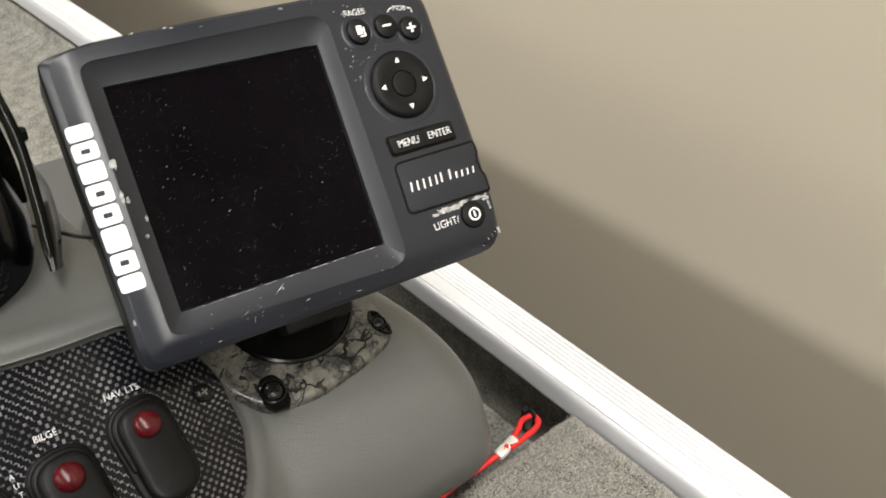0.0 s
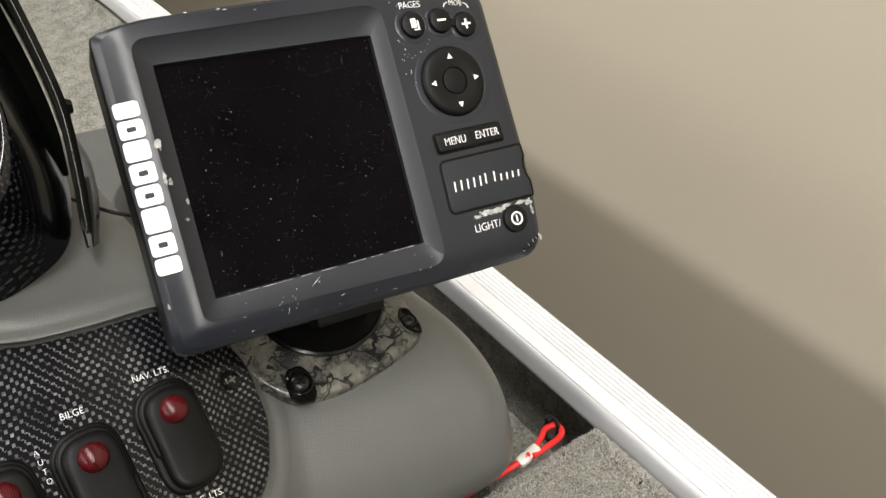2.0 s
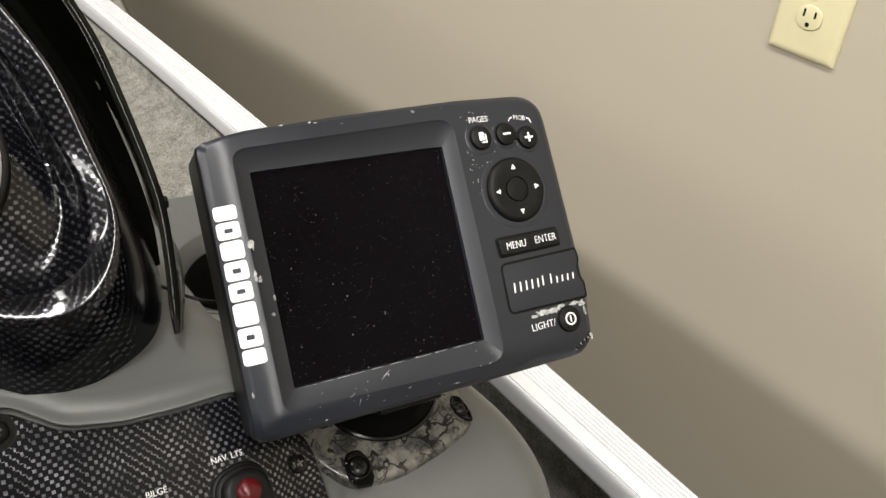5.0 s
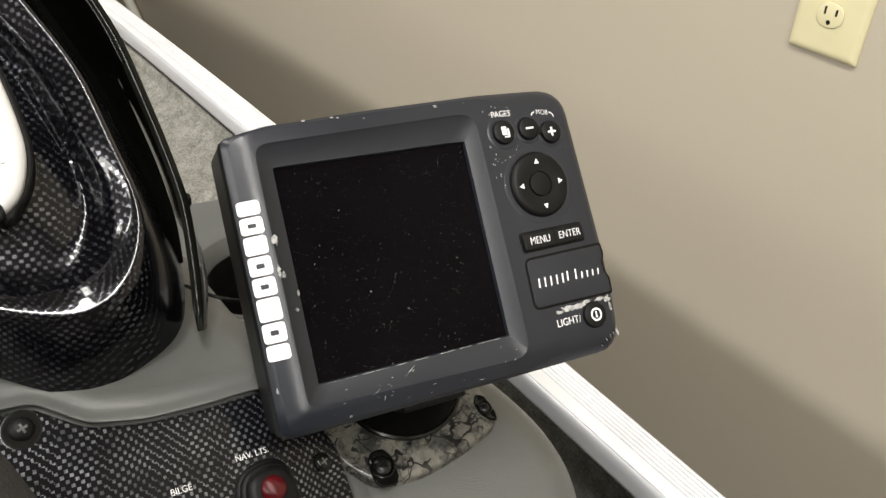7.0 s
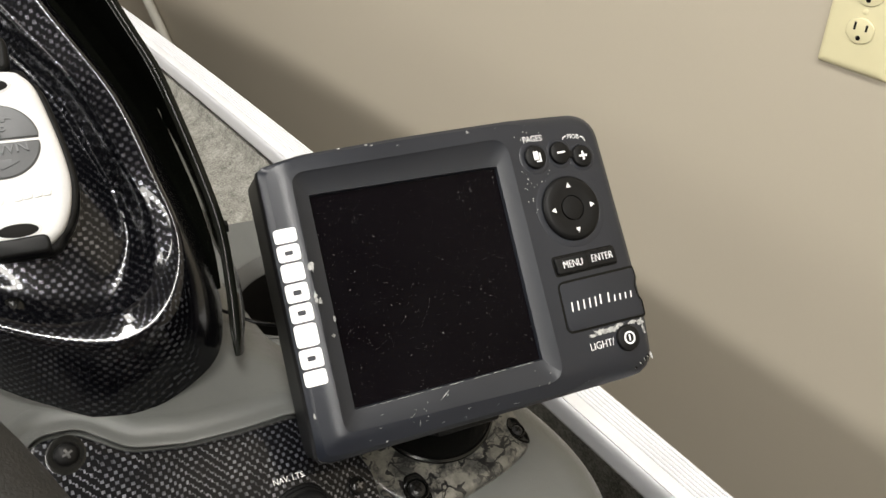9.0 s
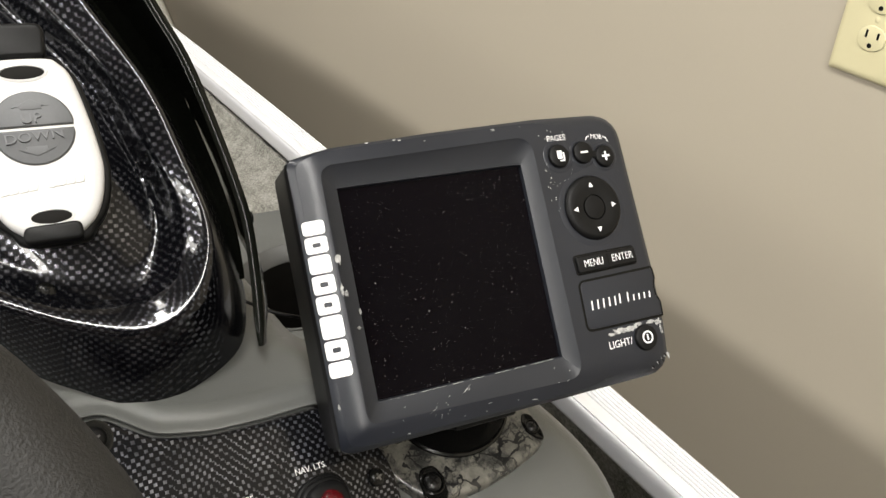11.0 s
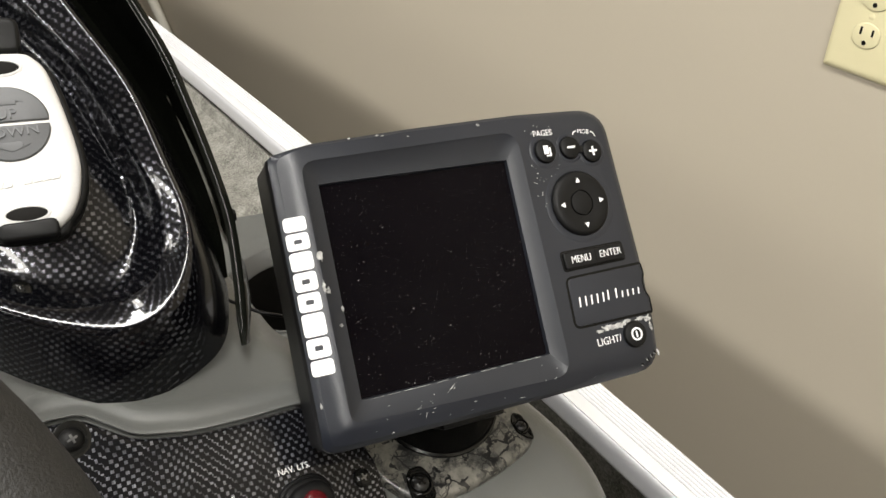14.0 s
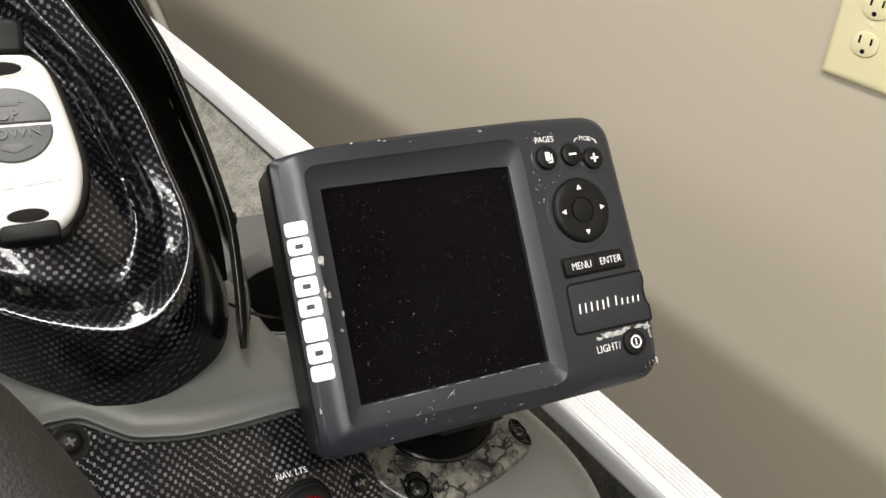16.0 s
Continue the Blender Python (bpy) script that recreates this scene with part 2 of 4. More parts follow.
# Near black: stands for the shade in slots and holes; also seams and gouges.
DARK = mottled("dark_slot", (0.004, 0.0036, 0.003), (0.008, 0.0072, 0.006), 60, 0.6, spec=0.12)
LEATHER = mottled("dark_grey_wheel_grip", (0.0055, 0.0052, 0.0047), (0.012, 0.0114, 0.0104), 40, 0.62, fine=1300, bump=0.5, depth=0.0007)
HULL = mottled("grey_painted_hull", (0.20, 0.20, 0.2), (0.26, 0.26, 0.26), 4, 0.35)
# Unseen floor and ceiling, toned down to dim reflections and bounced light.
FLOOR = mottled("unseen_dark_floor", (0.11, 0.105, 0.10), (0.16, 0.155, 0.145), 1.5, 0.45, fine=90)
CEILING = mottled("unseen_dim_ceiling", (0.34, 0.335, 0.32), (0.40, 0.395, 0.38), 3, 0.8, fine=120, bump=0.4, depth=0.002)
FIXTURE = mottled("white_enamel", (0.72, 0.72, 0.70), (0.78, 0.78, 0.76), 8, 0.3)
PALE_STRIP = mottled("cream_strip", (0.62, 0.60, 0.53), (0.72, 0.70, 0.62), 20, 0.5)


# ---- mesh helpers; lengths in the dash's own frame are in millimetres: right, up the face, out of the face ----
DASH = pose(0, 0, 1.30, -42.06, 7.75, 80.82)


def V(u, v, w):
    return Vector((u, -w, v)) / 1000.0


def thing(name, label, category, m=None, group="", kind=""):
    ob = new(name)
    ob.empty_display_size = 0.02
    if m is not None:
        ob.matrix_world = m
    return tagged(ob, label, category, group, kind)


def part(name, bm, material, parent=None, label="", smooth=True):
    bmesh.ops.recalc_face_normals(bm, faces=bm.faces)
    data = bpy.data.meshes.new(name)
    bm.to_mesh(data)
    bm.free()
    data.materials.append(material)
    if smooth:
        data.shade_smooth()
        data.set_sharp_from_angle(angle=radians(38))
    ob = new(name, data)
    if parent is not None:
        ob.parent = parent
    if label:
        ob["label"] = label
    return ob


def loft(rings, closed=True, cap_start=True, cap_end=True, uv=None):
    """A skin over rings of equally many points."""
    bm = bmesh.new()
    rows = [[bm.verts.new(p) for p in ring] for ring in rings]
    n = len(rows[0])
    lay = bm.loops.layers.uv.new("UVMap") if uv else None
    for r in range(len(rows) - 1):
        for i in range(n if closed else n - 1):
            j = (i + 1) % n
            f = bm.faces.new((rows[r][i], rows[r][j], rows[r + 1][j], rows[r + 1][i]))
            if lay:
                for loop, (a, b) in zip(f.loops, ((r, i), (r, i + 1), (r + 1, i + 1), (r + 1, i))):
                    loop[lay].uv = uv(a, b)
    if closed and cap_start:
        bm.faces.new(rows[0])
    if closed and cap_end:
        bm.faces.new(rows[-1])
    return bm


def rounded(corners, steps=6):
    """A closed outline of (x, y) from corners (x, y, radius), anticlockwise or clockwise."""
    out, n = [], len(corners)
    for k in range(n):
        p, a, b = Vector(corners[k][:2]), Vector(corners[k - 1][:2]), Vector(corners[(k + 1) % n][:2])
        r = corners[k][2]
        da, db = (a - p).normalized(), (b - p).normalized()
        half = da.angle(db) / 2
        cut = min(r / math.tan(half), (a - p).length * 0.48, (b - p).length * 0.48)
        s, e = p + da * cut, p + db * cut
        for i in range(steps + 1):
            f = i / steps
            out.append((s * (1 - f) ** 2 + p * 2 * f * (1 - f) + e * f * f))
    return out


def inset(points, d):
    """The outline moved inwards by d."""
    n = len(points)
    area = sum(points[i - 1].x * points[i].y - points[i].x * points[i - 1].y for i in range(n))
    side = 1 if area > 0 else -1
    out = []
    for i in range(n):
        t = points[(i + 1) % n] - points[i - 1]
        t.normalize()
        out.append(points[i] + Vector((-t.y, t.x)) * d * side)
    return out


def slab(points, w0, w1, bevel, put=V, both=False):
    """A plate with a rounded front edge, from an outline in the dash's frame."""
    rings = []
    if both:
        rings.append([put(p.x, p.y, w0) for p in inset(points, bevel)])
        rings.append([put(p.x, p.y, w0 + bevel) for p in points])
    else:
        rings.append([put(p.x, p.y, w0) for p in points])
    for k in range(4):
        a = math.pi / 2 * k / 3
        rings.append([put(p.x, p.y, w1 - bevel + bevel * math.sin(a)) for p in inset(points, bevel * (1 - math.cos(a)))])
    return loft(rings)


def circle(cx, cy, r, n=32, ry=None):
    return [Vector((cx + r * math.cos(2 * math.pi * i / n), cy + (ry or r) * math.sin(2 * math.pi * i / n))) for i in range(n)]


def lathe(profile, centre, axis, n=28):
    """A turned shape: (radius, height) along an axis from a centre."""
    q = Vector(axis).to_track_quat("Z", "Y")
    rings = []
    for r, h in profile:
        rings.append([Vector(centre) + q @ Vector((r * math.cos(2 * math.pi * i / n), r * math.sin(2 * math.pi * i / n), h)) for i in range(n)])
    return loft(rings)


def tube(points, radius, n=10, taper=None):
    """A round cord along a smooth line."""
    rings, side = [], None
    for k, p in enumerate(points):
        t = (points[min(k + 1, len(points) - 1)] - points[max(k - 1, 0)]).normalized()
        if side is None:
            side = t.orthogonal().normalized()
        side = (side - t * side.dot(t)).normalized()
        up = t.cross(side)
        r = radius * (taper(k / (len(points) - 1)) if taper else 1)
        rings.append([p + (side * math.cos(a) + up * math.sin(a)) * r for a in (2 * math.pi * i / n for i in range(n))])
    return loft(rings)


def spline(points, steps=8, closed=False):
    """Points on a smooth line through the given ones."""
    pts = [Vector(p) for p in points]
    out, n = [], len(pts)
    for k in range(n if closed else n - 1):
        p0, p1, p2, p3 = (pts[(k + d) % n] if closed else pts[min(max(k + d, 0), n - 1)] for d in (-1, 0, 1, 2))
        for i in range(steps):
            f = i / steps
            out.append(0.5 * ((2 * p1) + (p2 - p0) * f + (2 * p0 - 5 * p1 + 4 * p2 - p3) * f * f + (3 * p1 - p0 - 3 * p2 + p3) * f ** 3))
    if not closed:
        out.append(pts[-1])
    return out


def box(lo, hi, bevel=0.0, segments=2):
    bm = bmesh.new()
    bmesh.ops.create_cube(bm, size=1.0)
    for v in bm.verts:
        v.co = Vector([lo[i] if v.co[i] < 0 else hi[i] for i in range(3)])
    if bevel:
        bmesh.ops.bevel(bm, geom=list(bm.edges), offset=bevel, segments=segments, affect="EDGES", profile=0.5)
    return bm


def lettering(text, size, m, parent, material=None, name="lettering", depth=0.0001, align="CENTER", squeeze=1.0, slant=0.0, weight=0.0, width=0.0):
    """Printed characters as a thin mesh, in the built-in font."""
    cu = bpy.data.curves.new(name, "FONT")
    cu.body, cu.size, cu.extrude, cu.align_x, cu.align_y, cu.shear, cu.offset = text, size, depth, align, "CENTER", slant, weight
    cu.resolution_u = 3
    tmp = bpy.data.objects.new("tmp", cu)
    data = bpy.data.meshes.new_from_object(tmp)
    bpy.data.objects.remove(tmp)
    data.materials.append(material or PRINT)
    if width:
        xs = [q.co.x for q in data.vertices]
        squeeze = width / (max(xs) - min(xs))
    data.transform(m @ Matrix.Diagonal((squeeze, 1, 1, 1)))
    ob = new(name, data)
    ob.parent = parent
    return ob


def face_at(u, v, w, turn=0.0, lean_u=0.0, lean_v=0.0):
    """The pose of something that lies on the dash's face, its x to the right and its y up the face."""
    return Matrix.Translation(V(u, v, w)) @ pose(0, 0, 0, 90) @ pose(0, 0, 0, 0, 0, turn) @ pose(0, 0, 0, lean_u, lean_v, 0)


def polar(points, centre, angles):
    """The outline's point in each direction from a centre."""
    out = []
    n = len(points)
    for a in angles:
        d = Vector((math.cos(a), math.sin(a)))
        best = None
        for i in range(n):
            p, q = points[i - 1] - centre, points[i] - centre
            e = q - p
            den = d.x * e.y - d.y * e.x
            if abs(den) < 1e-9:
                continue
            s = (p.x * e.y - p.y * e.x) / den
            f = (p.x * d.y - p.y * d.x) / den
            if s > 0 and -1e-6 <= f <= 1 + 1e-6 and (best is None or s > best):
                best = s
        out.append(centre + d * best)
    return out


def smooth(a, b, x):
    f = min(max((x - a) / (b - a), 0), 1)
    return f * f * (3 - 2 * f)


# ---- the room ----
WALL_Y = 0.64


def sheet(name, lo, hi, material, kind_label, category):
    return tagged(part(name, box(lo, hi), material, None, "", False), kind_label, category, kind="structure")


sheet("wall_north", (-4.2, WALL_Y, 0), (4.2, WALL_Y + 0.12, CEIL), WALL, "smooth beige painted wall beside the boat", "wall")
sheet("wall_west", (-4.3, -8.0, 0), (-4.2, WALL_Y + 0.12, CEIL), UNSEEN_WALL, "unseen end wall of the room, coloured dark to dim reflections", "wall")
sheet("wall_east", (4.2, -8.0, 0), (4.3, WALL_Y + 0.12, CEIL), UNSEEN_WALL, "unseen end wall of the room, coloured dark to dim reflections", "wall")
sheet("wall_south", (-4.2, -8.1, 0), (4.2, -8.0, CEIL), UNSEEN_WALL, "unseen far wall of the room, coloured dark to dim reflections", "wall")
sheet("floor", (-4.3, -8.1, -0.1), (4.3, WALL_Y + 0.12, 0), FLOOR, "unseen floor under the boat, coloured dark to dim reflections", "floor")
sheet("ceiling", (-4.3, -8.1, CEIL), (4.3, WALL_Y + 0.12, CEIL + 0.1), CEILING, "unseen ceiling over the light fittings, greyed to dim reflections", "ceiling")
for lx, ly, ll, lw, watts in LAMPS:
    fit_ = thing("ceiling_light", "long white enamelled fluorescent fitting under the ceiling", "light fitting", pose(lx, ly, CEIL), "ceiling light fittings")
    part("housing", box((-ll / 2 - 0.05, -lw / 2 - 0.03, -0.07), (ll / 2 + 0.05, lw / 2 + 0.03, 0.0), 0.008), FIXTURE, fit_)


# ---- wall outlet ----
def wall_outlet():
    root = thing("wall_outlet", "ivory plastic double power outlet on the beige wall", "power outlet", pose(-0.1665, WALL_Y, 1.2250))

    def on_wall(u, v, w):
        return Vector((u / 1000, -w / 1000, v / 1000))

    def plate(d):
        x, y, r = 39.2 - d, 63.4 - d, 2.5 - 0.2 * d
        return rounded([(-x, -y, r), (x, -y, r), (x, y, r), (-x, y, r)], 4)

    rings = [[on_wall(p.x, p.y, w) for p in plate(d)] for w, d in ((0, 0.3), (0.8, 0), (2.0, 0.2), (3.6, 1.4), (4.9, 3.6), (5.5, 6.0), (5.8, 9.0))]
    part("cover_plate", loft(rings), IVORY, root)
    for s in (-19.3, 19.3):
        face = [Vector((max(-14.2, min(14.2, p.x)), p.y)) for p in circle(0, s, 15.2, 40, 12.8)]
        socket = part("receptacle", slab(face, 5.6, 7.0, 0.5, on_wall), IVORY, root, "ivory receptacle face")
        # Darker ivory ring, coloured as the shade in the gap round the face.
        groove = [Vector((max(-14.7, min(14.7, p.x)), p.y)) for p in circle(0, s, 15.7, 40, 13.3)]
        part("gap", slab(groove, 5.5, 5.95, 0.1, on_wall), mottled("outlet_gap_shade", (0.50, 0.46, 0.3), (0.56, 0.51, 0.34), 60, 0.5), root, "darker ivory ring coloured as shade round the receptacle")
        for x, hgt in ((-6.2, 8.2), (6.2, 7.0)):
            part("slot", slab(rounded([(x - 1.2, s + 4 - hgt / 2, 0.3), (x + 1.2, s + 4 - hgt / 2, 0.3), (x + 1.2, s + 4 + hgt / 2, 0.3), (x - 1.2, s + 4 + hgt / 2, 0.3)], 2), 6.6, 7.05, 0.02, on_wall), DARK, socket)
        part("ground_hole", slab(circle(0, s - 7.4, 2.5, 16), 6.6, 7.05, 0.02, on_wall), DARK, socket)
    part("screw", lathe([(0.0030, 0), (0.0030, 0.0003), (0.0022, 0.0006), (0.0001, 0.0007)], on_wall(0, 0, 5.7), (0, -1, 0), 16), IVORY, root)


wall_outlet()

# a pale strip down the wall past the rail, placed to fit the camera's view
cab = thing("cable", "pale cream strip of unclear kind slanting down the wall", "cable")
part("sheath", tube(spline([(-3.0, 0.62, 0.62), (-2.888, 0.617, 0.517), (-2.749, 0.615, 0.391), (-2.63, 0.61, 0.25), (-2.55, 0.61, 0.0)], 6), 0.019), PALE_STRIP, cab)


# ---- hull, rail and carpet ----
RAIL_TOP = 1.09


def bow(x):
    """How far the side of the boat turns in towards the bow."""
    return -0.025 * x * x if x < 0 else 0.0


def along_boat(profile, x0, x1, steps, closed=True):
    rings = []
    for k in range(steps + 1):
        x = x0 + (x1 - x0) * k / steps
        rings.append([Vector((x, y + bow(x), z)) for y, z in profile])
    return loft(rings, closed)


def rail():
    root = thing("gunwale_rail", "silver brushed aluminium gunwale rail with ribbed top", "boat rail")
    low = RAIL_TOP - 0.0008
    body = [(0.171, 1.040), (0.1725, 1.082), (0.1715, 1.0875), (0.1690, low), (0.1405, low), (0.1405, 1.0745), (0.160, 1.0745), (0.160, 1.040)]
    part("rail_body", along_boat(body, -3.2, 1.6, 120), ALU_SHADED, root)
    for k in range(6):
        y = 0.1692 - 0.0031 * k
        part("rib", along_boat([(y, low - 0.0003), (y - 0.0001, RAIL_TOP + 0.0001), (y - 0.0004, RAIL_TOP + 0.0004), (y - 0.0016, RAIL_TOP + 0.0004), (y - 0.0019, RAIL_TOP + 0.0001), (y - 0.0020, low - 0.0003)], -3.2, 1.6, 60), ALU, root)
    part("flat_strip", along_boat([(0.1508, low - 0.0003), (0.1506, RAIL_TOP), (0.1503, RAIL_TOP + 0.0002), (0.1405, RAIL_TOP + 0.0002), (0.1405, low - 0.0003)], -3.2, 1.6, 120), ALU, root)
    edge = [(0.1412, 1.0860), (0.1402, 1.0897), (0.1392, 1.0894), (0.1380, 1.0884), (0.1368, 1.0866), (0.1359, 1.0842), (0.1352, 1.0810), (0.1344, 1.0775), (0.1340, 1.0755), (0.1346, 1.0738), (0.1360, 1.0732), (0.1412, 1.0732)]
    part("rolled_edge", along_boat(edge, -3.2, 1.6, 120), ALU_SHADED, root, "rounded inner edge of the rail")


rail()
# Unseen from inside the boat; added so that the rail's wall shadow is solid.
hull_prof = [(0.161, 1.039), (0.170, 1.039), (0.160, 0.62), (0.02, 0.30), (0.0, 0.32), (0.13, 0.63)]
tagged(part("boat_hull", along_boat(hull_prof, -3.2, 1.6, 40), HULL), "unseen grey boat hull side, added to keep the wall shadow solid", "boat hull", kind="structure")


def deck_height(x):
    f = min(max((-x - 0.41) / 0.08, 0), 1)
    dip = smooth(-0.19, -0.24, x) * smooth(-0.415, -0.40, x)
    return 0.990 + 0.056 * f * f * (3 - 2 * f) - 0.09 * dip


def deck():
    rings = []
    for k in range(81):
        x = -2.6 + (0.085 + 2.6) * k / 80
        h = deck_height(x)
        edge = 1.0810 - 0.0155 * smooth(0.15, 0.42, -x)
        # beside the console the carpet runs back under the rail
        g = smooth(-0.24, -0.19, x)
        h -= 0.012 * g
        edge -= 0.0105 * g
        rings.append([Vector((x, y + bow(x), z)) for y, z in [(-1.1, h - 0.03), (-1.1, h), (-0.5, h), (-0.1, h), (0.05, h), (0.105, h + 0.001), (0.122, h + 0.004), (0.129 + 0.018 * g, h + (0.35 - 0.25 * g) * (edge - h)), (0.1328 + 0.019 * g, edge - 0.003), (0.1350 + 0.0175 * g, edge), (0.1385 + 0.018 * g, edge), (0.1385 + 0.018 * g, h - 0.03)]])
    return loft(rings)


tagged(part("side_deck", deck(), CARPET), "grey carpeted side deck inside the gunwale", "deck", kind="structure")


def storage_lid():
    root = thing("storage_lid", "grey carpet-covered storage lid with rounded edges", "lid")
    out = rounded([(0.0690, -0.06, 0.02), (0.60, -0.06, 0.02), (0.60, 0.135, 0.01), (0.0815, 0.1325, 0.014), (0.0690, 0.050, 0.03)], 8)
    rings = [[Vector((p.x, p.y, z)) for p in inset(out, d)] for z, d in ((1.03, 0.004), (1.066, 0.0), (1.074, 0.0008), (1.080, 0.003), (1.0840, 0.007), (1.0856, 0.013))]
    part("carpet_cover", loft(rings), CARPET, root)
    return root


LID = storage_lid()


def fibres(name, parent, spots, length, seed, width=0.00032):
    """Short bent carpet fibres standing on given spots."""
    rng = random.Random(seed)
    bm = bmesh.new()
    for p, n in spots:
        d = (n + Vector((rng.uniform(-1, 1), rng.uniform(-1, 1), rng.uniform(-0.4, 0.6))) * 0.75).normalized()
        s = d.orthogonal().normalized()
        s.rotate(Matrix.Rotation(rng.uniform(0, 6.28), 3, d))
        wdt, ln = width, length * rng.uniform(0.5, 1.15)
        bend = Vector((rng.uniform(-1, 1), rng.uniform(-1, 1), rng.uniform(-1, 0.3))) * ln * 0.35
        a, b = bm.verts.new(p - s * wdt), bm.verts.new(p + s * wdt)
        c, e = bm.verts.new(p + d * ln * 0.6 + s * wdt), bm.verts.new(p + d * ln * 0.6 - s * wdt)
        f = bm.verts.new(p + d * ln + bend)
        bm.faces.new((a, b, c, e))
        bm.faces.new((e, c, f))
    ob = part(name, bm, FIBRE, parent, smooth=False)
    ob["kind"] = "stuff"
    return ob


def lid_spots():
    rng = random.Random(4)
    out = []
    for _ in range(42000):
        x, y = rng.uniform(0.071, 0.20), rng.uniform(0.0, 0.135)
        e = min(x - 0.0705 - 0.008 * max(0, (y - 0.05) / 0.08), 0.1335 - y)
        if e < 0:
            continue
        drop = 0.0 if e > 0.013 else 0.016 * (1 - math.sqrt(max(0.0, 1 - (1 - e / 0.013) ** 2)))
        tilt = 0 if e > 0.013 else (1 - e / 0.013) * 1.2
        nx, ny = (-tilt, 0) if (x - 0.0705) < (0.1335 - y) else (0, tilt)
        out.append((Vector((x, y, 1.0852 - drop)), Vector((nx, ny, 1)).normalized()))
    return out


fibres("carpet_pile", LID, lid_spots(), 0.0024, 7, 0.00024)


def deck_spots():
    rng = random.Random(5)
    out = []
    for _ in range(16000):
        x, y = rng.uniform(-0.10, 0.069), rng.uniform(0.05, 0.132)
        out.append((Vector((x, y + bow(x), deck_height(x) - 0.012)), Vector((0, 0, 1))))
    return out


pile = fibres("carpet_fibres", None, deck_spots(), 0.0042, 8, 0.00036)
tagged(pile, "loose grey carpet pile on the side deck", "carpet pile", kind="stuff")


# ---- the console: a moulded shell with a raised lip over the switch panel ----
def mount_plane(u, v):
    return -118.5 - 0.094 * u - 0.66 * v + 0.022 * min(0.0, u + 18) ** 2


def panel_plane(u, v):
    """The crowned face of the switch panel."""
    return -50.0 - 0.19 * u - 0.18 * v - 9.0 * smooth(-70, -30, u) - 2.5 * smooth(-55, -30, v)


def console_edge(v):
    if v < -150:
        return 112.0
    side = 112.0 - 0.0045 * (v + 150) ** 2
    ridge = -55.0 - 0.34 * v
    k = smooth(-72, -4, v)
    return side * (1 - k) + ridge * k


PANEL = rounded([(-170, -42, 6), (-166, -28, 9), (-150, -28.5, 12), (-132, -41, 25), (-110, -45, 60), (-88, -45.5, 50), (-60, -44.5, 30), (-44, -55, 25), (-33, -78, 30), (-31, -104, 30), (-38, -126, 22), (-58, -140, 20), (-172, -150, 14)], 7)


def panel_depth(u, v):
    """How far a place lies inside the panel's outline (minus: outside), in millimetres."""
    best, inside, n = 1e9, False, len(PANEL)
    for i in range(n):
        a, b = PANEL[i - 1], PANEL[i]
        d = b - a
        f = min(max(((u - a.x) * d.x + (v - a.y) * d.y) / max(d.length_squared, 1e-9), 0), 1)
        best = min(best, math.hypot(u - a.x - d.x * f, v - a.y - d.y * f))
        if (a.y > v) != (b.y > v) and u < (b.x - a.x) * (v - a.y) / (b.y - a.y) + a.x:
            inside = not inside
    return best if inside else -best


def console_face(u, v):
    s = smooth(-52, -16, u)
    top = panel_plane(u, -42) - 1.05 * (v + 42)
    k = smooth(-52, -34, v)
    left = panel_plane(u, v) * (1 - k) + top * k
    d = min(v + 95.5, 0)
    right = mount_plane(u, v) - 6.5 - d * d / 150.0 - max(0.0, -170 - v) ** 2 / 24.0
    return left * (1 - s) + right * s


def console_shell():
    rows, cols = [], 190
    for r in range(151):
        v = -235 + 310 * r / 150
        edge = console_edge(v)
        row = []
        for c in range(cols):
            u = -420 + (edge + 420) * (1 - (1 - c / (cols - 1)) ** 1.25)
            w = console_face(u, v)
            inside = edge - u
            if inside < 30:
                w -= 46 * (1 - math.sqrt(max(0.0, 1 - (1 - inside / 30) ** 2)))
            if -190 < u < -20 and -170 < v < -10:
                d = panel_depth(u, v)
                w -= 8.0 * smooth(-11, -3, d)
            row.append(V(u, v, w))
        for k in range(1, 6):
            row.append(V(edge + 0.6 * k, v, console_face(edge, v) - 46 - 28 * k))
        rows.append(row)
    return loft(rows, closed=False)


def panel_lip():
    """The stepped edge of the shell round the sunken panel: a soft shoulder, a narrow ledge and a dark gap."""
    rings = []
    for out, up in ((15, -0.5), (13.5, 0.15), (12, 0.3), (10.5, 0.1), (9.2, -0.5), (8.2, -1.2), (7.2, -2.0), (6.4, -2.6), (5.6, -2.9), (4.6, -2.95), (3.4, -2.8), (2.5, -2.8), (1.9, -3.1), (1.5, -4.0), (1.4, -8.0)):
        rings.append([V(p.x, p.y, console_face(p.x, p.y) + up) for p in inset(PANEL, -out)])
    return loft(rings, cap_start=False, cap_end=False)


TRAY_Z = 1.0500
WELL = Vector((-0.331, 0.053))


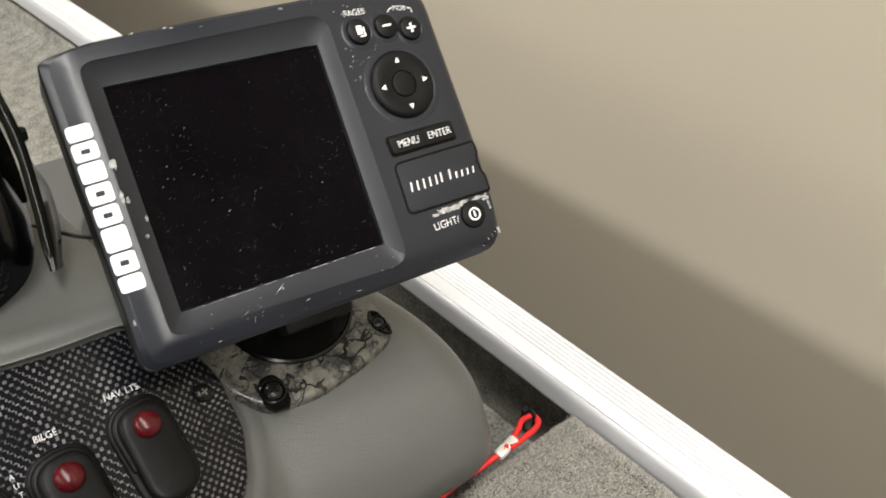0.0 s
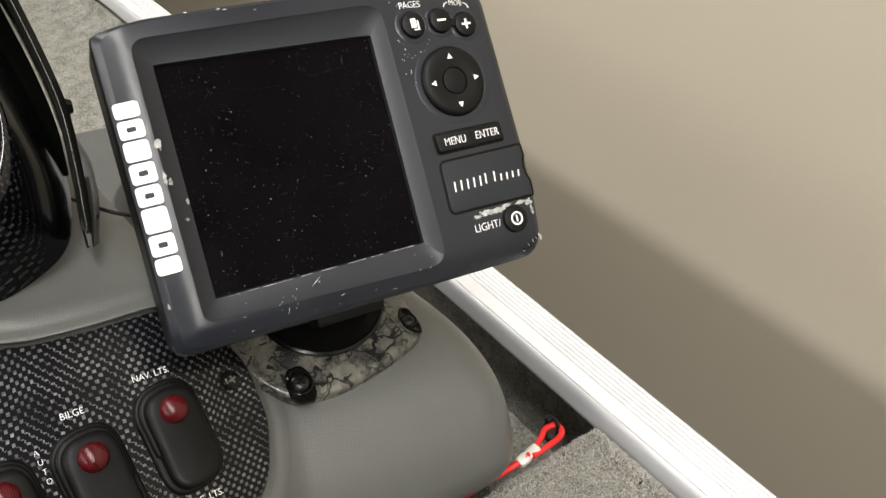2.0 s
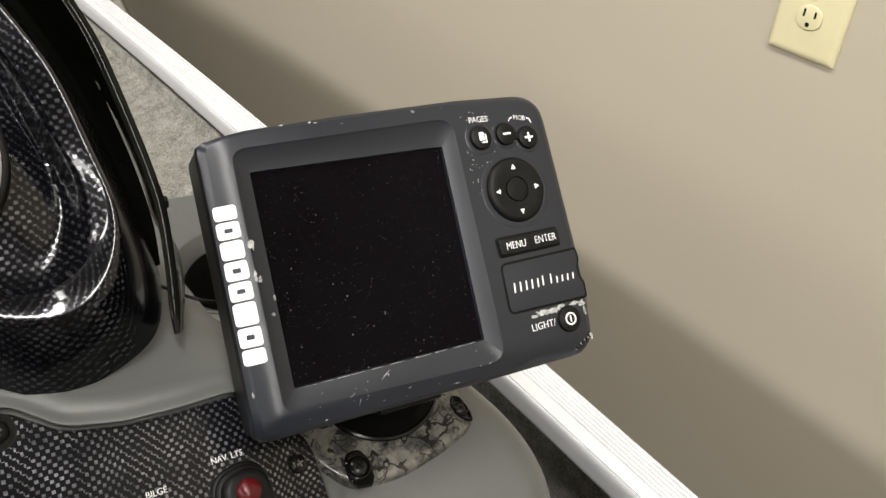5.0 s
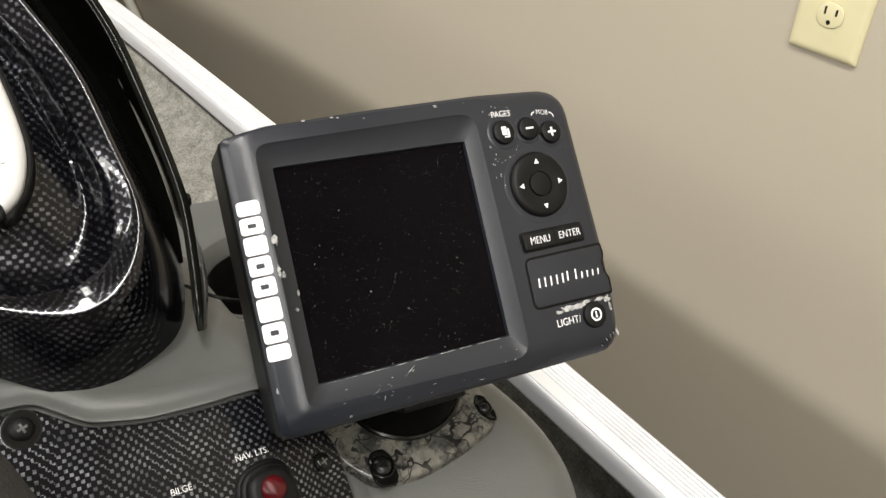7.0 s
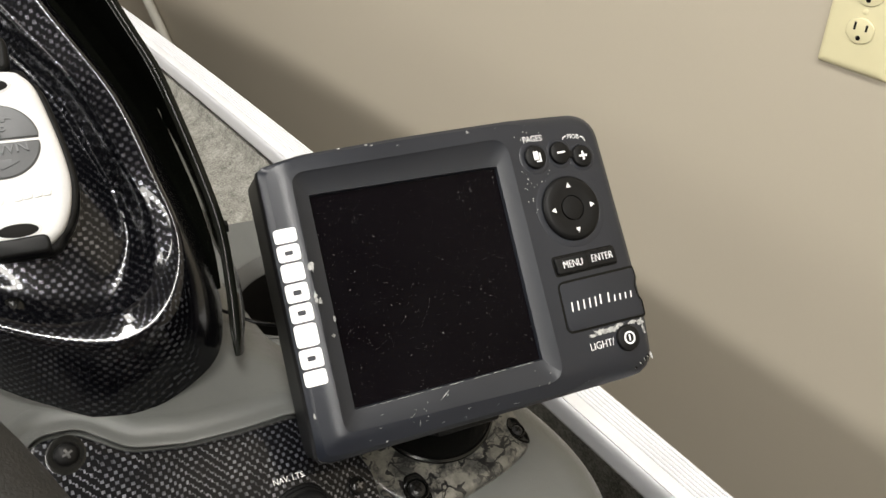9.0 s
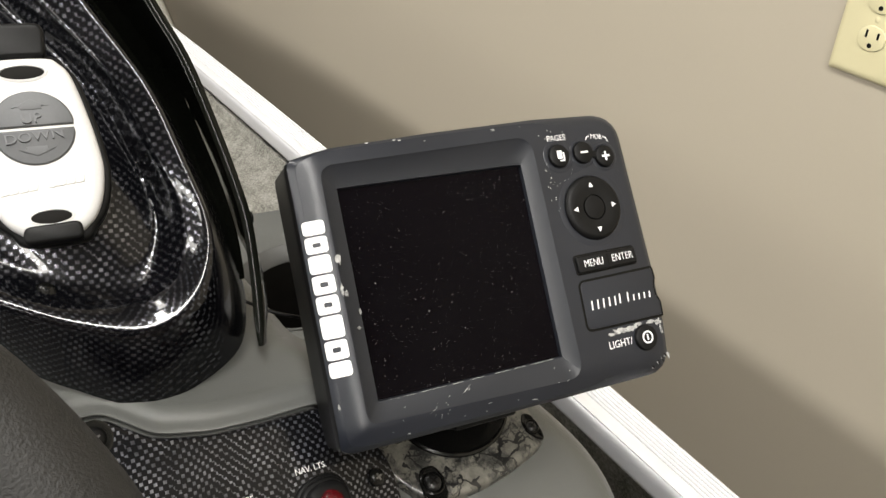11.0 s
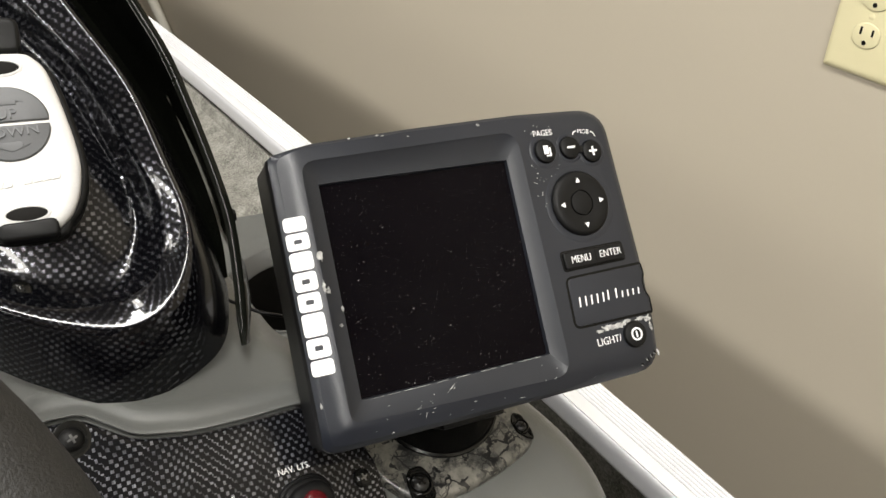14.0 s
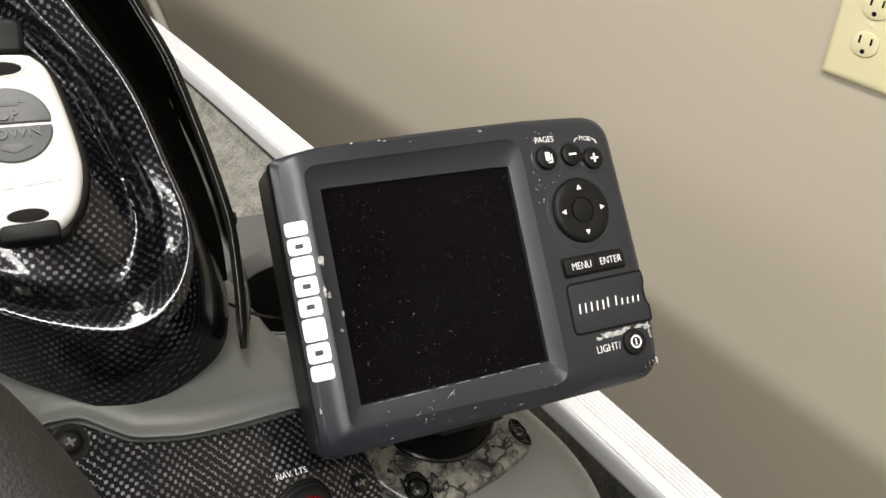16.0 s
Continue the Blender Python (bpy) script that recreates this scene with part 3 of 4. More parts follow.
def console_tray():
    """The flat plastic tray behind the console, with a round hole."""
    n = 64
    corners = [(-0.190, -0.16), (-0.190, 0.126), (-0.443, 0.126), (-0.545, -0.16)]
    out = polar(rounded([(x, y, 0.004) for x, y in corners], 3), WELL, [2 * math.pi * i / n for i in range(n)])
    hole = [WELL + Vector((math.cos(2 * math.pi * i / n), math.sin(2 * math.pi * i / n))) * 0.066 for i in range(n)]
    rings = [[Vector((p.x, p.y, 1.0)) for p in out], [Vector((p.x, p.y, TRAY_Z - 0.002)) for p in out]]
    for f in (0.012, 0.3, 0.6, 0.97, 1.0):
        rings.append([Vector((p.x + (q.x - p.x) * f, p.y + (q.y - p.y) * f, TRAY_Z - (0.0008 if f == 1.0 else 0.0))) for p, q in zip(out, hole)])
    return loft(rings, cap_start=False, cap_end=False)


def tray_ring(profile):
    n = 64
    return loft([[Vector((WELL.x + r * math.cos(2 * math.pi * i / n), WELL.y + r * math.sin(2 * math.pi * i / n), TRAY_Z + h)) for i in range(n)] for r, h in profile], cap_start=False, cap_end=False)


CON = thing("boat_console", "grey grained plastic boat console with curved shoulder", "boat console", DASH)
part("shell", console_shell(), CONSOLE, CON)
part("panel_lip", panel_lip(), CONSOLE, CON, "rolled grey edge round the switch panel")
for piece, bm_, mat_, words in (("tray", console_tray(), CONSOLE, "flat grey tray behind the console"), ("hole_rim", tray_ring([(0.0665, -0.001), (0.066, 0.0006), (0.064, 0.0008), (0.052, -0.010), (0.0515, -0.012)]), TRIM_GREY, "dark grey sloping rim of the round hole"), ("hole_well", tray_ring([(0.0516, -0.0115), (0.0510, -0.1000), (0.0005, -0.101)]), DARK, "inside of the round hole, coloured near black for its shade")):
    bm_.transform(DASH.inverted())
    part(piece, bm_, mat_, CON, words)


# ---- switch panel ----
def panel_skin():
    us = PANEL
    centre = Vector((-100, -92))
    rings, uvs = [], []
    for f, drop in ((1.0, 6.0), (1.0, 0.9), (0.992, 0.25), (0.975, 0.0)) + tuple((0.975 * (1 - k / 14), 0.0) for k in range(1, 14)):
        ring = [centre + (p - centre) * f for p in us]
        rings.append([V(p.x, p.y, panel_plane(p.x, p.y) + 1.2 - drop) for p in ring])
        uvs.append([(p.x / 1000, p.y / 1000) for p in ring])
    n = len(us)
    return loft(rings, uv=lambda r, i: uvs[r][i % n], cap_start=False)


SWP = thing("switch_panel", "glossy carbon-look switch panel set into the grey console", "switch panel", DASH)
part("panel_plate", panel_skin(), CARBON, SWP)


def on_panel(u, v, h=0.0):
    n = Vector((0.19, 0.18, 1)).normalized() * h
    return V(u + n.x, v + n.y, panel_plane(u, v) + 1.2 + n.z)


def cross_screw(u, v, w, r, parent, normal=(0, 0, 1), material=None, name="screw", slot=None):
    """A domed screw with a cross recess."""
    nrm = V(*normal).normalized()
    mm = r / 1000
    base = V(u, v, w)
    s = part(name, lathe([(mm, 0), (mm, 0.25 * mm), (0.86 * mm, 0.5 * mm), (0.5 * mm, 0.66 * mm), (0.05 * mm, 0.7 * mm)], base, nrm, 20), material or STEEL, parent)
    q = nrm.to_track_quat("Z", "Y").to_matrix().to_4x4()
    for a in (20, 110):
        bm = box((-0.4 * mm, -0.09 * mm, 0.3 * mm), (0.4 * mm, 0.09 * mm, 0.74 * mm))
        bmesh.ops.transform(bm, matrix=Matrix.Translation(base) @ q @ pose(0, 0, 0, 0, 0, a), verts=bm.verts)
        part("cross_slot", bm, slot or DARK, s, smooth=False)
    return s


def rocker_switch(u, v, label):
    """A long black rocker in a stepped surround: a raised round end that carries a red lamp, and a lower flat end."""
    c9, s9 = math.cos(radians(9)), math.sin(radians(9))

    def put(a, b, w):
        return on_panel(u + a * c9 - b * s9, v + a * s9 + b * c9, w)

    sw = part("rocker_switch", slab(rounded([(-12.8, -22.4, 12), (12.8, -22.4, 12), (12.8, 22.6, 12.2), (-12.8, 22.6, 12.2)], 8), -1.0, 2.0, 1.6, put), SWITCH, SWP, label)
    step = rounded([(-11.6, -4.0, 2), (11.6, -4.0, 2), (11.6, 21.2, 11), (-11.6, 21.2, 11)], 8)
    part("surround", loft([[put(p.x, p.y, h) for p in inset(step, d)] for d, h in ((0, 1.6), (0.2, 3.2), (0.7, 3.9), (1.5, 4.2), (2.4, 4.2))]), SWITCH, sw, "stepped collar round the raised end")
    body = rounded([(-10.4, -20.8, 9.8), (10.4, -20.8, 9.8), (10.2, 19.4, 9.8), (-10.2, 19.4, 9.8)], 8)

    def top(b):
        return 6.2 + 2.4 * smooth(-2, 8, b) + 0.8 * smooth(-10, -20, b) - 0.6 * smooth(14, 20, b)

    rings = [[put(p.x, p.y, 1.4) for p in body]]
    for d, h in ((0.15, 0.72), (0.7, 0.87), (1.6, 0.955), (3.0, 0.99), (5.0, 1.0), (7.6, 1.01)):
        rings.append([put(p.x, p.y, top(p.y) * h) for p in inset(body, d)])
    rings += [[put(p.x * f, p.y, top(p.y) * 1.01) for p in inset(body, 7.6)] for f in (0.6, 0.3, 0.02)]
    part("rocker", loft(rings), SWITCH, sw)
    part("lamp", lathe([(0.0056, -0.002), (0.0056, 0.0003), (0.0051, 0.0019), (0.0038, 0.0032), (0.0020, 0.0039), (0.0001, 0.0042)], put(0.2, 10.4, 8.1), V(0.19, 0.28, 1), 24), LENS, sw, "domed red lamp lens")


for su, sv, sl in ((-69.3, -94.5, "black rocker switch for the navigation lights"), (-100.6, -101.0, "black rocker switch for the bilge pump"), (-130.4, -103.5, "black rocker switch for the aerator")):
    rocker_switch(su, sv, sl)


def panel_text(text, u, v, size, turn=0.0, squeeze=0.92):
    right = V(1, 0, -0.19).normalized()
    nrm = V(0.19, 0.18, 1).normalized()
    up = nrm.cross(right)
    m = Matrix((right, up, nrm)).transposed().to_4x4()
    m.translation = on_panel(u, v, 0.15)
    lettering(text, size, m @ pose(0, 0, 0, 0, 0, turn), SWP, squeeze=squeeze, weight=-0.00004)


panel_text("NAV. LTS.", -73.2, -68.4, 0.0037)
panel_text("BILGE", -103.6, -73.2, 0.0037)
panel_text("AERATOR", -136, -76.5, 0.0037)
panel_text("ANC. LTS.", -66.5, -120.5, 0.0037)
for k, ch in enumerate("AUTO"):
    panel_text(ch, -118.0 + 0.6 * k, -82.5 - 3.6 * k, 0.0030)
seat = [[on_panel(-153.6 + r * math.cos(a), -35.2 + r * math.sin(a), h) for a in (2 * math.pi * i / 40 for i in range(40))] for r, h in ((7.3, -0.05), (6.9, 0.06), (6.2, 0.10), (5.4, 0.07), (4.0, 0.05))]
part("screw_seat", loft(seat, cap_start=False, cap_end=False), GLOSS, SWP, "glossy black seat of the screw")
cross_screw(-153.6, -35.2, panel_plane(-153.6, -35.2) + 0.2, 4.7, SWP, (0.19, 0.18, 1), SWITCH, slot=SLOT_GLINT)
cross_screw(-42.8, -81.6, panel_plane(-42.8, -81.6) + 1.2, 4.3, SWP, (0.3, 0.18, 1), GLOSS, slot=SLOT_GLINT)


# ---- gauge hood ----
RIM = spline([(-172, 228, -34), (-146, 178, -28), (-128, 140, -24), (-111, 102, -17), (-103, 66, -10), (-99.0, 42, -5), (-102, 25, -3), (-112, 11.5, -3), (-128, 6.2, -4), (-152, 11.2, -4), (-178, 24, -4), (-212, 41.5, -4), (-260, 55, -4), (-330, 58, -4)], 7)
BASE = spline([(-160, 228, -107), (-128, 178, -95), (-110, 140, -86), (-97, 102, -76), (-88, 66, -66), (-83, 36, -58), (-82.3, 8, -50), (-93, -15, -44), (-129, -28, -37), (-160, -14, -38), (-184, 3, -38), (-216, 22, -38), (-262, 32, -38), (-330, 34, -38)], 7)


def hood_shell():
    """Rings from the foot over the crest into the recess; the crest is a tight roll."""
    n = len(RIM)
    run = [0.0]
    for i in range(1, n):
        run.append(run[-1] + (RIM[i] - RIM[i - 1]).length)
    centre = Vector((-205, 150, -20))

    def outer(i, f):
        a, b = BASE[i], RIM[i]
        bulge = 0.6 * f + 0.4 * math.sin(f * math.pi / 2)
        return Vector((a.x + (b.x - a.x) * f, a.y + (b.y - a.y) * f, a.z + (b.z - a.z) * bulge))

    def inner(i, d):
        b = RIM[i]
        flat = (centre - b).to_2d().normalized()
        p = Vector((b.x + flat.x * d, b.y + flat.y * d))
        low = smooth(26, 66, i)
        d0, d1, deep = 13 - 12.5 * low, 29 - 9 * low, 25 - 11 * low
        fall = (1 - low) * smooth(d0, d1, d) + low * (1 - (1 - min(d / d1, 1)) ** 2) + 0.24 * (1 - low) * min(d / d0, 1)
        return Vector((p.x, p.y, b.z - deep * fall + 0.10 * (p.y - 25) * smooth(d0, d1 + 8, d)))

    steps = [("out", f / 12) for f in range(13)] + [("roll", k / 10) for k in range(1, 10)]
    steps += [("in", d) for d in (0, 0.7, 1.5, 3, 4.5, 6, 7.5, 9, 10.5, 12.5, 14.5, 16.5, 18.5, 20.5, 22.5, 24.5, 27, 30, 36.5, 46.5, 60, 78)]
    rings, uvs = [], []
    for where, f in steps:
        ring, uv = [], []
        for i in range(n):
            roll = 3.4 + 4.6 * smooth(33, 47, i) + 2.4 * math.exp(-((i - 53) / 11) ** 2)
            last = 1 - roll / (RIM[i] - BASE[i]).length
            if where == "out":
                p, across = outer(i, f * last), -(1 - f * last) * 45
            elif where == "roll":
                p = outer(i, last) * (1 - f) ** 2 + RIM[i] * 2 * f * (1 - f) + inner(i, roll) * f * f
                across = roll * (2 * f - 1)
            else:
                p, across = inner(i, roll + f), roll + f
            ring.append(V(p.x, p.y, p.z))
            uv.append((p.x / 1000, p.y / 1000) if where == "in" else (run[i] / 1000, across / 1000))
        rings.append(ring)
        uvs.append(uv)
    return rings, uvs


HOOD = thing("gauge_hood", "glossy black carbon-look gauge hood on the console", "gauge hood", DASH)
HOOD_RINGS, HOOD_UV = hood_shell()
part("crest", loft(HOOD_RINGS[12:22], closed=False, uv=lambda r, i: HOOD_UV[r + 12][i]), CREST_SHINE_FILM, HOOD, "rolled crest of the hood, given extra coat for its highlight")
part("hood_face", loft(HOOD_RINGS[:13], closed=False, uv=lambda r, i: HOOD_UV[r][i]), HOOD_DIM_FILM, HOOD, "gloss black face, its carbon dashes dimmed for dark reflections")
part("gauge_recess", loft(HOOD_RINGS[21:], closed=False, uv=lambda r, i: HOOD_UV[max(r + 21, 22)][i]), RECESS_DIM_FILM, HOOD, "hollow with carbon weave under the remote")
cross_screw(-162, 23.0, -17.2, 4.4, HOOD, (0, 0.1, 1), GLOSS)


# ---- windscreen: a smoked sheet whose thick edge runs down to a tip ----
def windscreen():
    root = thing("windscreen", "smoked black acrylic windscreen edge beside the hood", "windscreen", DASH)
    edge = spline([(-80.4, -13, -41), (-79.4, 0, -40), (-78.0, 16, -39), (-77.1, 42, -38), (-79.9, 65, -37), (-85.8, 96, -36), (-91.4, 121, -36), (-99.2, 142, -36), (-106, 160, -36), (-120, 195, -36), (-136, 236, -36)], 6)
    rings = []
    for k, p in enumerate(edge):
        f = k / (len(edge) - 1)
        t = (edge[min(k + 1, len(edge) - 1)] - edge[max(k - 1, 0)]).normalized()
        side = Vector((1, 0, 0))
        half = 2.4 * min(1, 0.55 + 5 * f)
        deep = 10 + 9 * min(1, f * 5) + 36 * f * f
        lean = 3.5 + 2.5 * smooth(-13, 8, p.y) - 6 * smooth(18, 42, p.y) - 6 * smooth(60, 190, p.y)
        foot, mid = p.x + lean, p.x + lean * 0.5
        ring = [(p.x - half, p.y, p.z - 0.8), (p.x - half * 0.5, p.y, p.z), (p.x + half * 0.5, p.y, p.z), (p.x + half, p.y, p.z - 0.8), (mid + half, p.y + 0.08 * deep, p.z - deep * 0.5), (foot + half * 0.8, p.y + 0.16 * deep, p.z - deep), (foot - half * 0.8, p.y + 0.16 * deep, p.z - deep), (mid - half, p.y + 0.08 * deep, p.z - deep * 0.5)]
        rings.append([V(*q) for q in ring])
    part("sheet", loft(rings), ACRYLIC, root)
    for u, v, w in ((-76.6, 47, -50),):
        part("bolt", lathe([(0.0035, 0), (0.0035, 0.003), (0.0028, 0.0045), (0.0001, 0.0048)], V(u, v, w), V(1, 0, 0), 6), SIDE, root, "black hexagonal bolt")
    # the dark cowl between the hood and the sheet
    inner = [V(p.x - 4.0, p.y + 1.0, p.z + 10) for p in BASE[:40]]
    middle, outer = [], []
    for p in BASE[:40]:
        q = min(edge, key=lambda e: abs(e.y - p.y))
        end = Vector((q.x - 2.5, p.y, q.z - 12 - 0.1 * max(p.y, 0)))
        middle.append(V((p.x + end.x) / 2, p.y, min(p.z, end.z) - 4))
        outer.append(V(end.x, end.y, end.z))
    part("cowl", loft([inner, middle, outer], closed=False), ACRYLIC, root, "plain gloss black cowl")


windscreen()


# ---- remote in its cradle ----
def remote():
    cu, lean = -155.8, -0.035
    prof = [(43.5, 7.5), (46, 12.5), (50, 16.2), (57, 19.4), (66, 21.3), (75, 21.1), (86, 19.7), (97, 17.7), (104, 15.8), (108, 12.6), (110, 8.4)]

    def outline(grow=0.0):
        right = [(cu + (v - 77) * lean + h + grow, v + grow * (1 if v > 77 else -1) * (v in (43.5, 110))) for v, h in prof]
        left = [(cu + (v - 77) * lean - h - grow, v + grow * (1 if v > 77 else -1) * (v in (43.5, 110))) for v, h in reversed(prof)]
        return [Vector((p.x, p.y)) for p in spline([(x, y, 0) for x, y in right + left], 3, True)]

    def top(u, v):
        return 0.10 * (v - 77) - 1.0

    def put(a, b, w):
        return V(a, b, top(a, b) + w)

    cradle = thing("remote_cradle", "black plastic cradle on the carbon hood", "holder", DASH)
    part("cradle_back", slab(outline(2.6), -16, -6.5, 1.5, put), SIDE, cradle)
    part("top_clip", slab(rounded([(cu - 22, 111, 3), (cu + 8, 111, 3), (cu + 9, 124, 4), (cu - 22, 124, 4)], 4), -12, -2, 1.5, put), SIDE, cradle)
    part("bottom_clip", slab(rounded([(cu - 10, 40.5, 3), (cu + 11, 40.5, 3), (cu + 11, 47.5, 3), (cu - 9, 47, 3)], 4), -9, 1.2, 1.2, put), SIDE, cradle)
    root = thing("remote_control", "white plastic remote with grey up and down buttons", "remote control", DASH)
    rings = []
    pts = outline()
    for d, h in ((1.2, -8.5), (0.3, -7.5), (0, -5.5), (0, -2.4), (0.7, -1.0), (1.9, -0.25), (4.0, 0.0)):
        rings.append([put(p.x, p.y, h) for p in inset(pts, d)])
    mid = Vector((cu, 77))
    rings += [[put(q.x, q.y, 0.0) for q in (mid + (p - mid) * f for p in inset(pts, 4.0))] for f in (0.8, 0.5, 0.25, 0.02)]
    part("casing", loft(rings), WHITE, root)
    for v, hw in ((104.2, 7.6), (49.8, 7.0)):
        c = cu + (v - 77) * lean
        part("strap_hole", slab(circle(c, v, hw, 32, 2.5), -1, 0.12, 0.05, put), DARK, root, "black oval strap slot")
        rim = [[put(c + (hw + e) * math.cos(a), v + (2.5 + e) * math.sin(a), h) for a in (2 * math.pi * i / 40 for i in range(40))] for e, h in ((0.0, 0.1), (0.2, 0.35), (0.7, 0.3), (1.2, 0.0))]
        part("slot_rim", loft(rim, cap_start=False, cap_end=False), WHITE, root)
    cy = 83.2
    for name, sign in (("up_button", 1), ("down_button", -1)):
        arc = [Vector((cu + 13.6 * math.cos(a), cy + sign * (0.9 + 12.6 * math.sin(a)))) for a in (math.pi * i / 26 for i in range(27))]
        part("groove", slab(inset(arc, -0.45), -0.5, 0.06, 0.02, put), TRIM_GREY, root, "dark groove round the button")
        b = part(name, slab(arc, -0.5, 0.75, 0.35, put), GREY, root, "grey rubber half-round button")
        m = face_at(cu - 0.3, cy + sign * 3.4, top(cu, cy + sign * 3.4) + 0.85, 4.0, -5.7)
        lettering("UP" if sign > 0 else "DOWN", 0.0054, m, b, GREY, depth=0.0006, squeeze=1.12)
        arrow = [(-3.6, 0.0), (3.6, 0.0), (3.6, 1.2), (6.2, 1.2), (0, 4.0), (-6.2, 1.2), (-3.6, 1.2)]
        part("arrow", slab([Vector((cu + x, cy + sign * (6.9 + y * 0.92))) for x, y in arrow], 0.5, 1.05, 0.15, put), GREY, b)
    for k in range(9):
        if k == 4:
            continue
        a = -14.6 + 3.25 * k
        bar = [Vector((cu + a, 60.4 + 0.085 * a)), Vector((cu + a + 2.7, 60.6 + 0.085 * a)), Vector((cu + a + 3.2, 63.0 + 0.085 * a)), Vector((cu + a + 0.5, 62.8 + 0.085 * a))]
        part("raised_mark", slab(bar, -0.3, 0.42, 0.2, put), WHITE, root)


remote()


# ---- swivel mount ----
MN = Vector((0.094, 0.66, 1)).normalized()


def on_mount(u, v, h=0.0):
    return V(u + MN.x * h, v + MN.y * h, mount_plane(u, v) + MN.z * h)


def swivel_mount():
    root = thing("swivel_mount", "camouflage-wrapped swivel mount screwed to the grey console", "mount", DASH)
    out = [Vector((p.x, p.y)) for p in spline([(-35, -64, 0), (-31.6, -76, 0), (-27.5, -87, 0), (-21, -96, 0), (-13, -101.8, 0), (-3, -103.8, 0), (14, -104.2, 0), (34, -101.6, 0), (50, -98, 0), (60.5, -94.6, 0), (64.3, -90, 0), (64.6, -83, 0), (61, -66, 0), (50, -44, 0), (10, -38, 0), (-26, -45, 0)], 6, True)]
    rings = [[on_mount(p.x, p.y, h) for p in inset(out, d)] for h, d in ((-7.5, -0.2), (-4.5, 0.0), (-1.9, 0.4), (-0.7, 1.1), (0.0, 2.4), (0.1, 5.0))]
    mid = Vector((16, -72))
    rings += [[on_mount(q.x, q.y, 0.1) for q in (mid + (p - mid) * f for p in inset(out, 5.0))] for f in (0.8, 0.6, 0.4, 0.2, 0.02)]
    part("base", loft(rings), BARK, root, "bark camouflage film over plastic base")
    disc = circle(19, -61.5, 35, 56, 28.5)
    rim = [[on_mount(19 + (p.x - 19) * s, -61.5 + (p.y + 61.5) * s, h) for p in disc] for s, h in ((1.0, 0.0), (0.995, 1.4), (0.96, 2.0), (0.93, 1.2), (0.9, 1.0), (0.55, 1.0))]
    part("turntable", loft(rim), GLOSS, root, "black turntable disc")
    for u, v, shape, r in ((-8.6, -96.0, [(-6.5, 2, 5), (-4, 7.4, 5), (4, 7.6, 5), (6.6, 3, 5), (6.4, -6, 3), (3.5, -9.6, 2), (-3.8, -8.6, 2), (-6.6, -5, 3)], 4.4), (58.8, -85.5, [(-4.6, 4, 4), (-1.5, 8, 4), (3.4, 6, 4), (5.2, -3, 3), (4.2, -8, 3), (-0.5, -6, 3), (-4.4, -2, 3)], 2.9)):
        c = rounded([(x, y, q) for x, y, q in shape], 5)
        ring = [[on_mount(u + p.x, v + p.y, h) for p in inset(c, d)] for d, h in ((0.0, -0.2), (0.2, 0.45), (0.8, 0.65), (1.4, 0.4), (1.9, 0.2))]
        cup = part("screw_cup", loft(ring), GLOSS, root, "worn black screw cup")
        collar = [[on_mount(u + p.x * k, v + p.y * k * 0.83, h) for p in circle(0, 0, r * 1.25, 28)] for k, h in ((1.22, 0.2), (1.2, 1.1), (1.1, 1.45), (1.0, 1.3), (0.9, 0.4))]
        part("collar", loft(collar), GLOSS, cup)
        mm = r / 1000
        s = lathe([(mm, 0), (mm, 0.13 * mm), (0.78 * mm, 0.4 * mm), (0.4 * mm, 0.5 * mm), (0.02 * mm, 0.52 * mm)], on_mount(u, v, 0.6), V(*MN), 20)
        head = part("screw", s, STEEL, root)
        q = V(*MN).to_track_quat("Z", "Y").to_matrix().to_4x4()
        for a in (30, 120):
            bm = box((-0.6 * mm, -0.12 * mm, 0.2 * mm), (0.6 * mm, 0.12 * mm, 0.56 * mm))
            bmesh.ops.transform(bm, matrix=Matrix.Translation(on_mount(u, v, 0.6)) @ q @ pose(0, 0, 0, 0, 0, a), verts=bm.verts)
            part("cross_slot", bm, DARK, head, smooth=False)
    arm = []
    for f, hw, dv in ((0.0, 26, 12), (0.12, 25, 12), (0.2, 23, 11), (0.6, 22, 11), (1.0, 22, 11)):
        base, head = on_mount(19, -63, 1), V(19, -46, -30)
        c = base.lerp(head, f)
        arm.append([c + V(p.x, p.y, 0) for p in rounded([(-hw, -dv, 4), (hw, -dv, 4), (hw, dv, 4), (-hw, dv, 4)], 4)])
    part("pedestal", loft(arm), SIDE, root, "black plastic pedestal")
    part("yoke", box(V(2, -72, -36), V(36, -58, -52), 0.0015), SIDE, root, "black tilt yoke under the case")


swivel_mount()


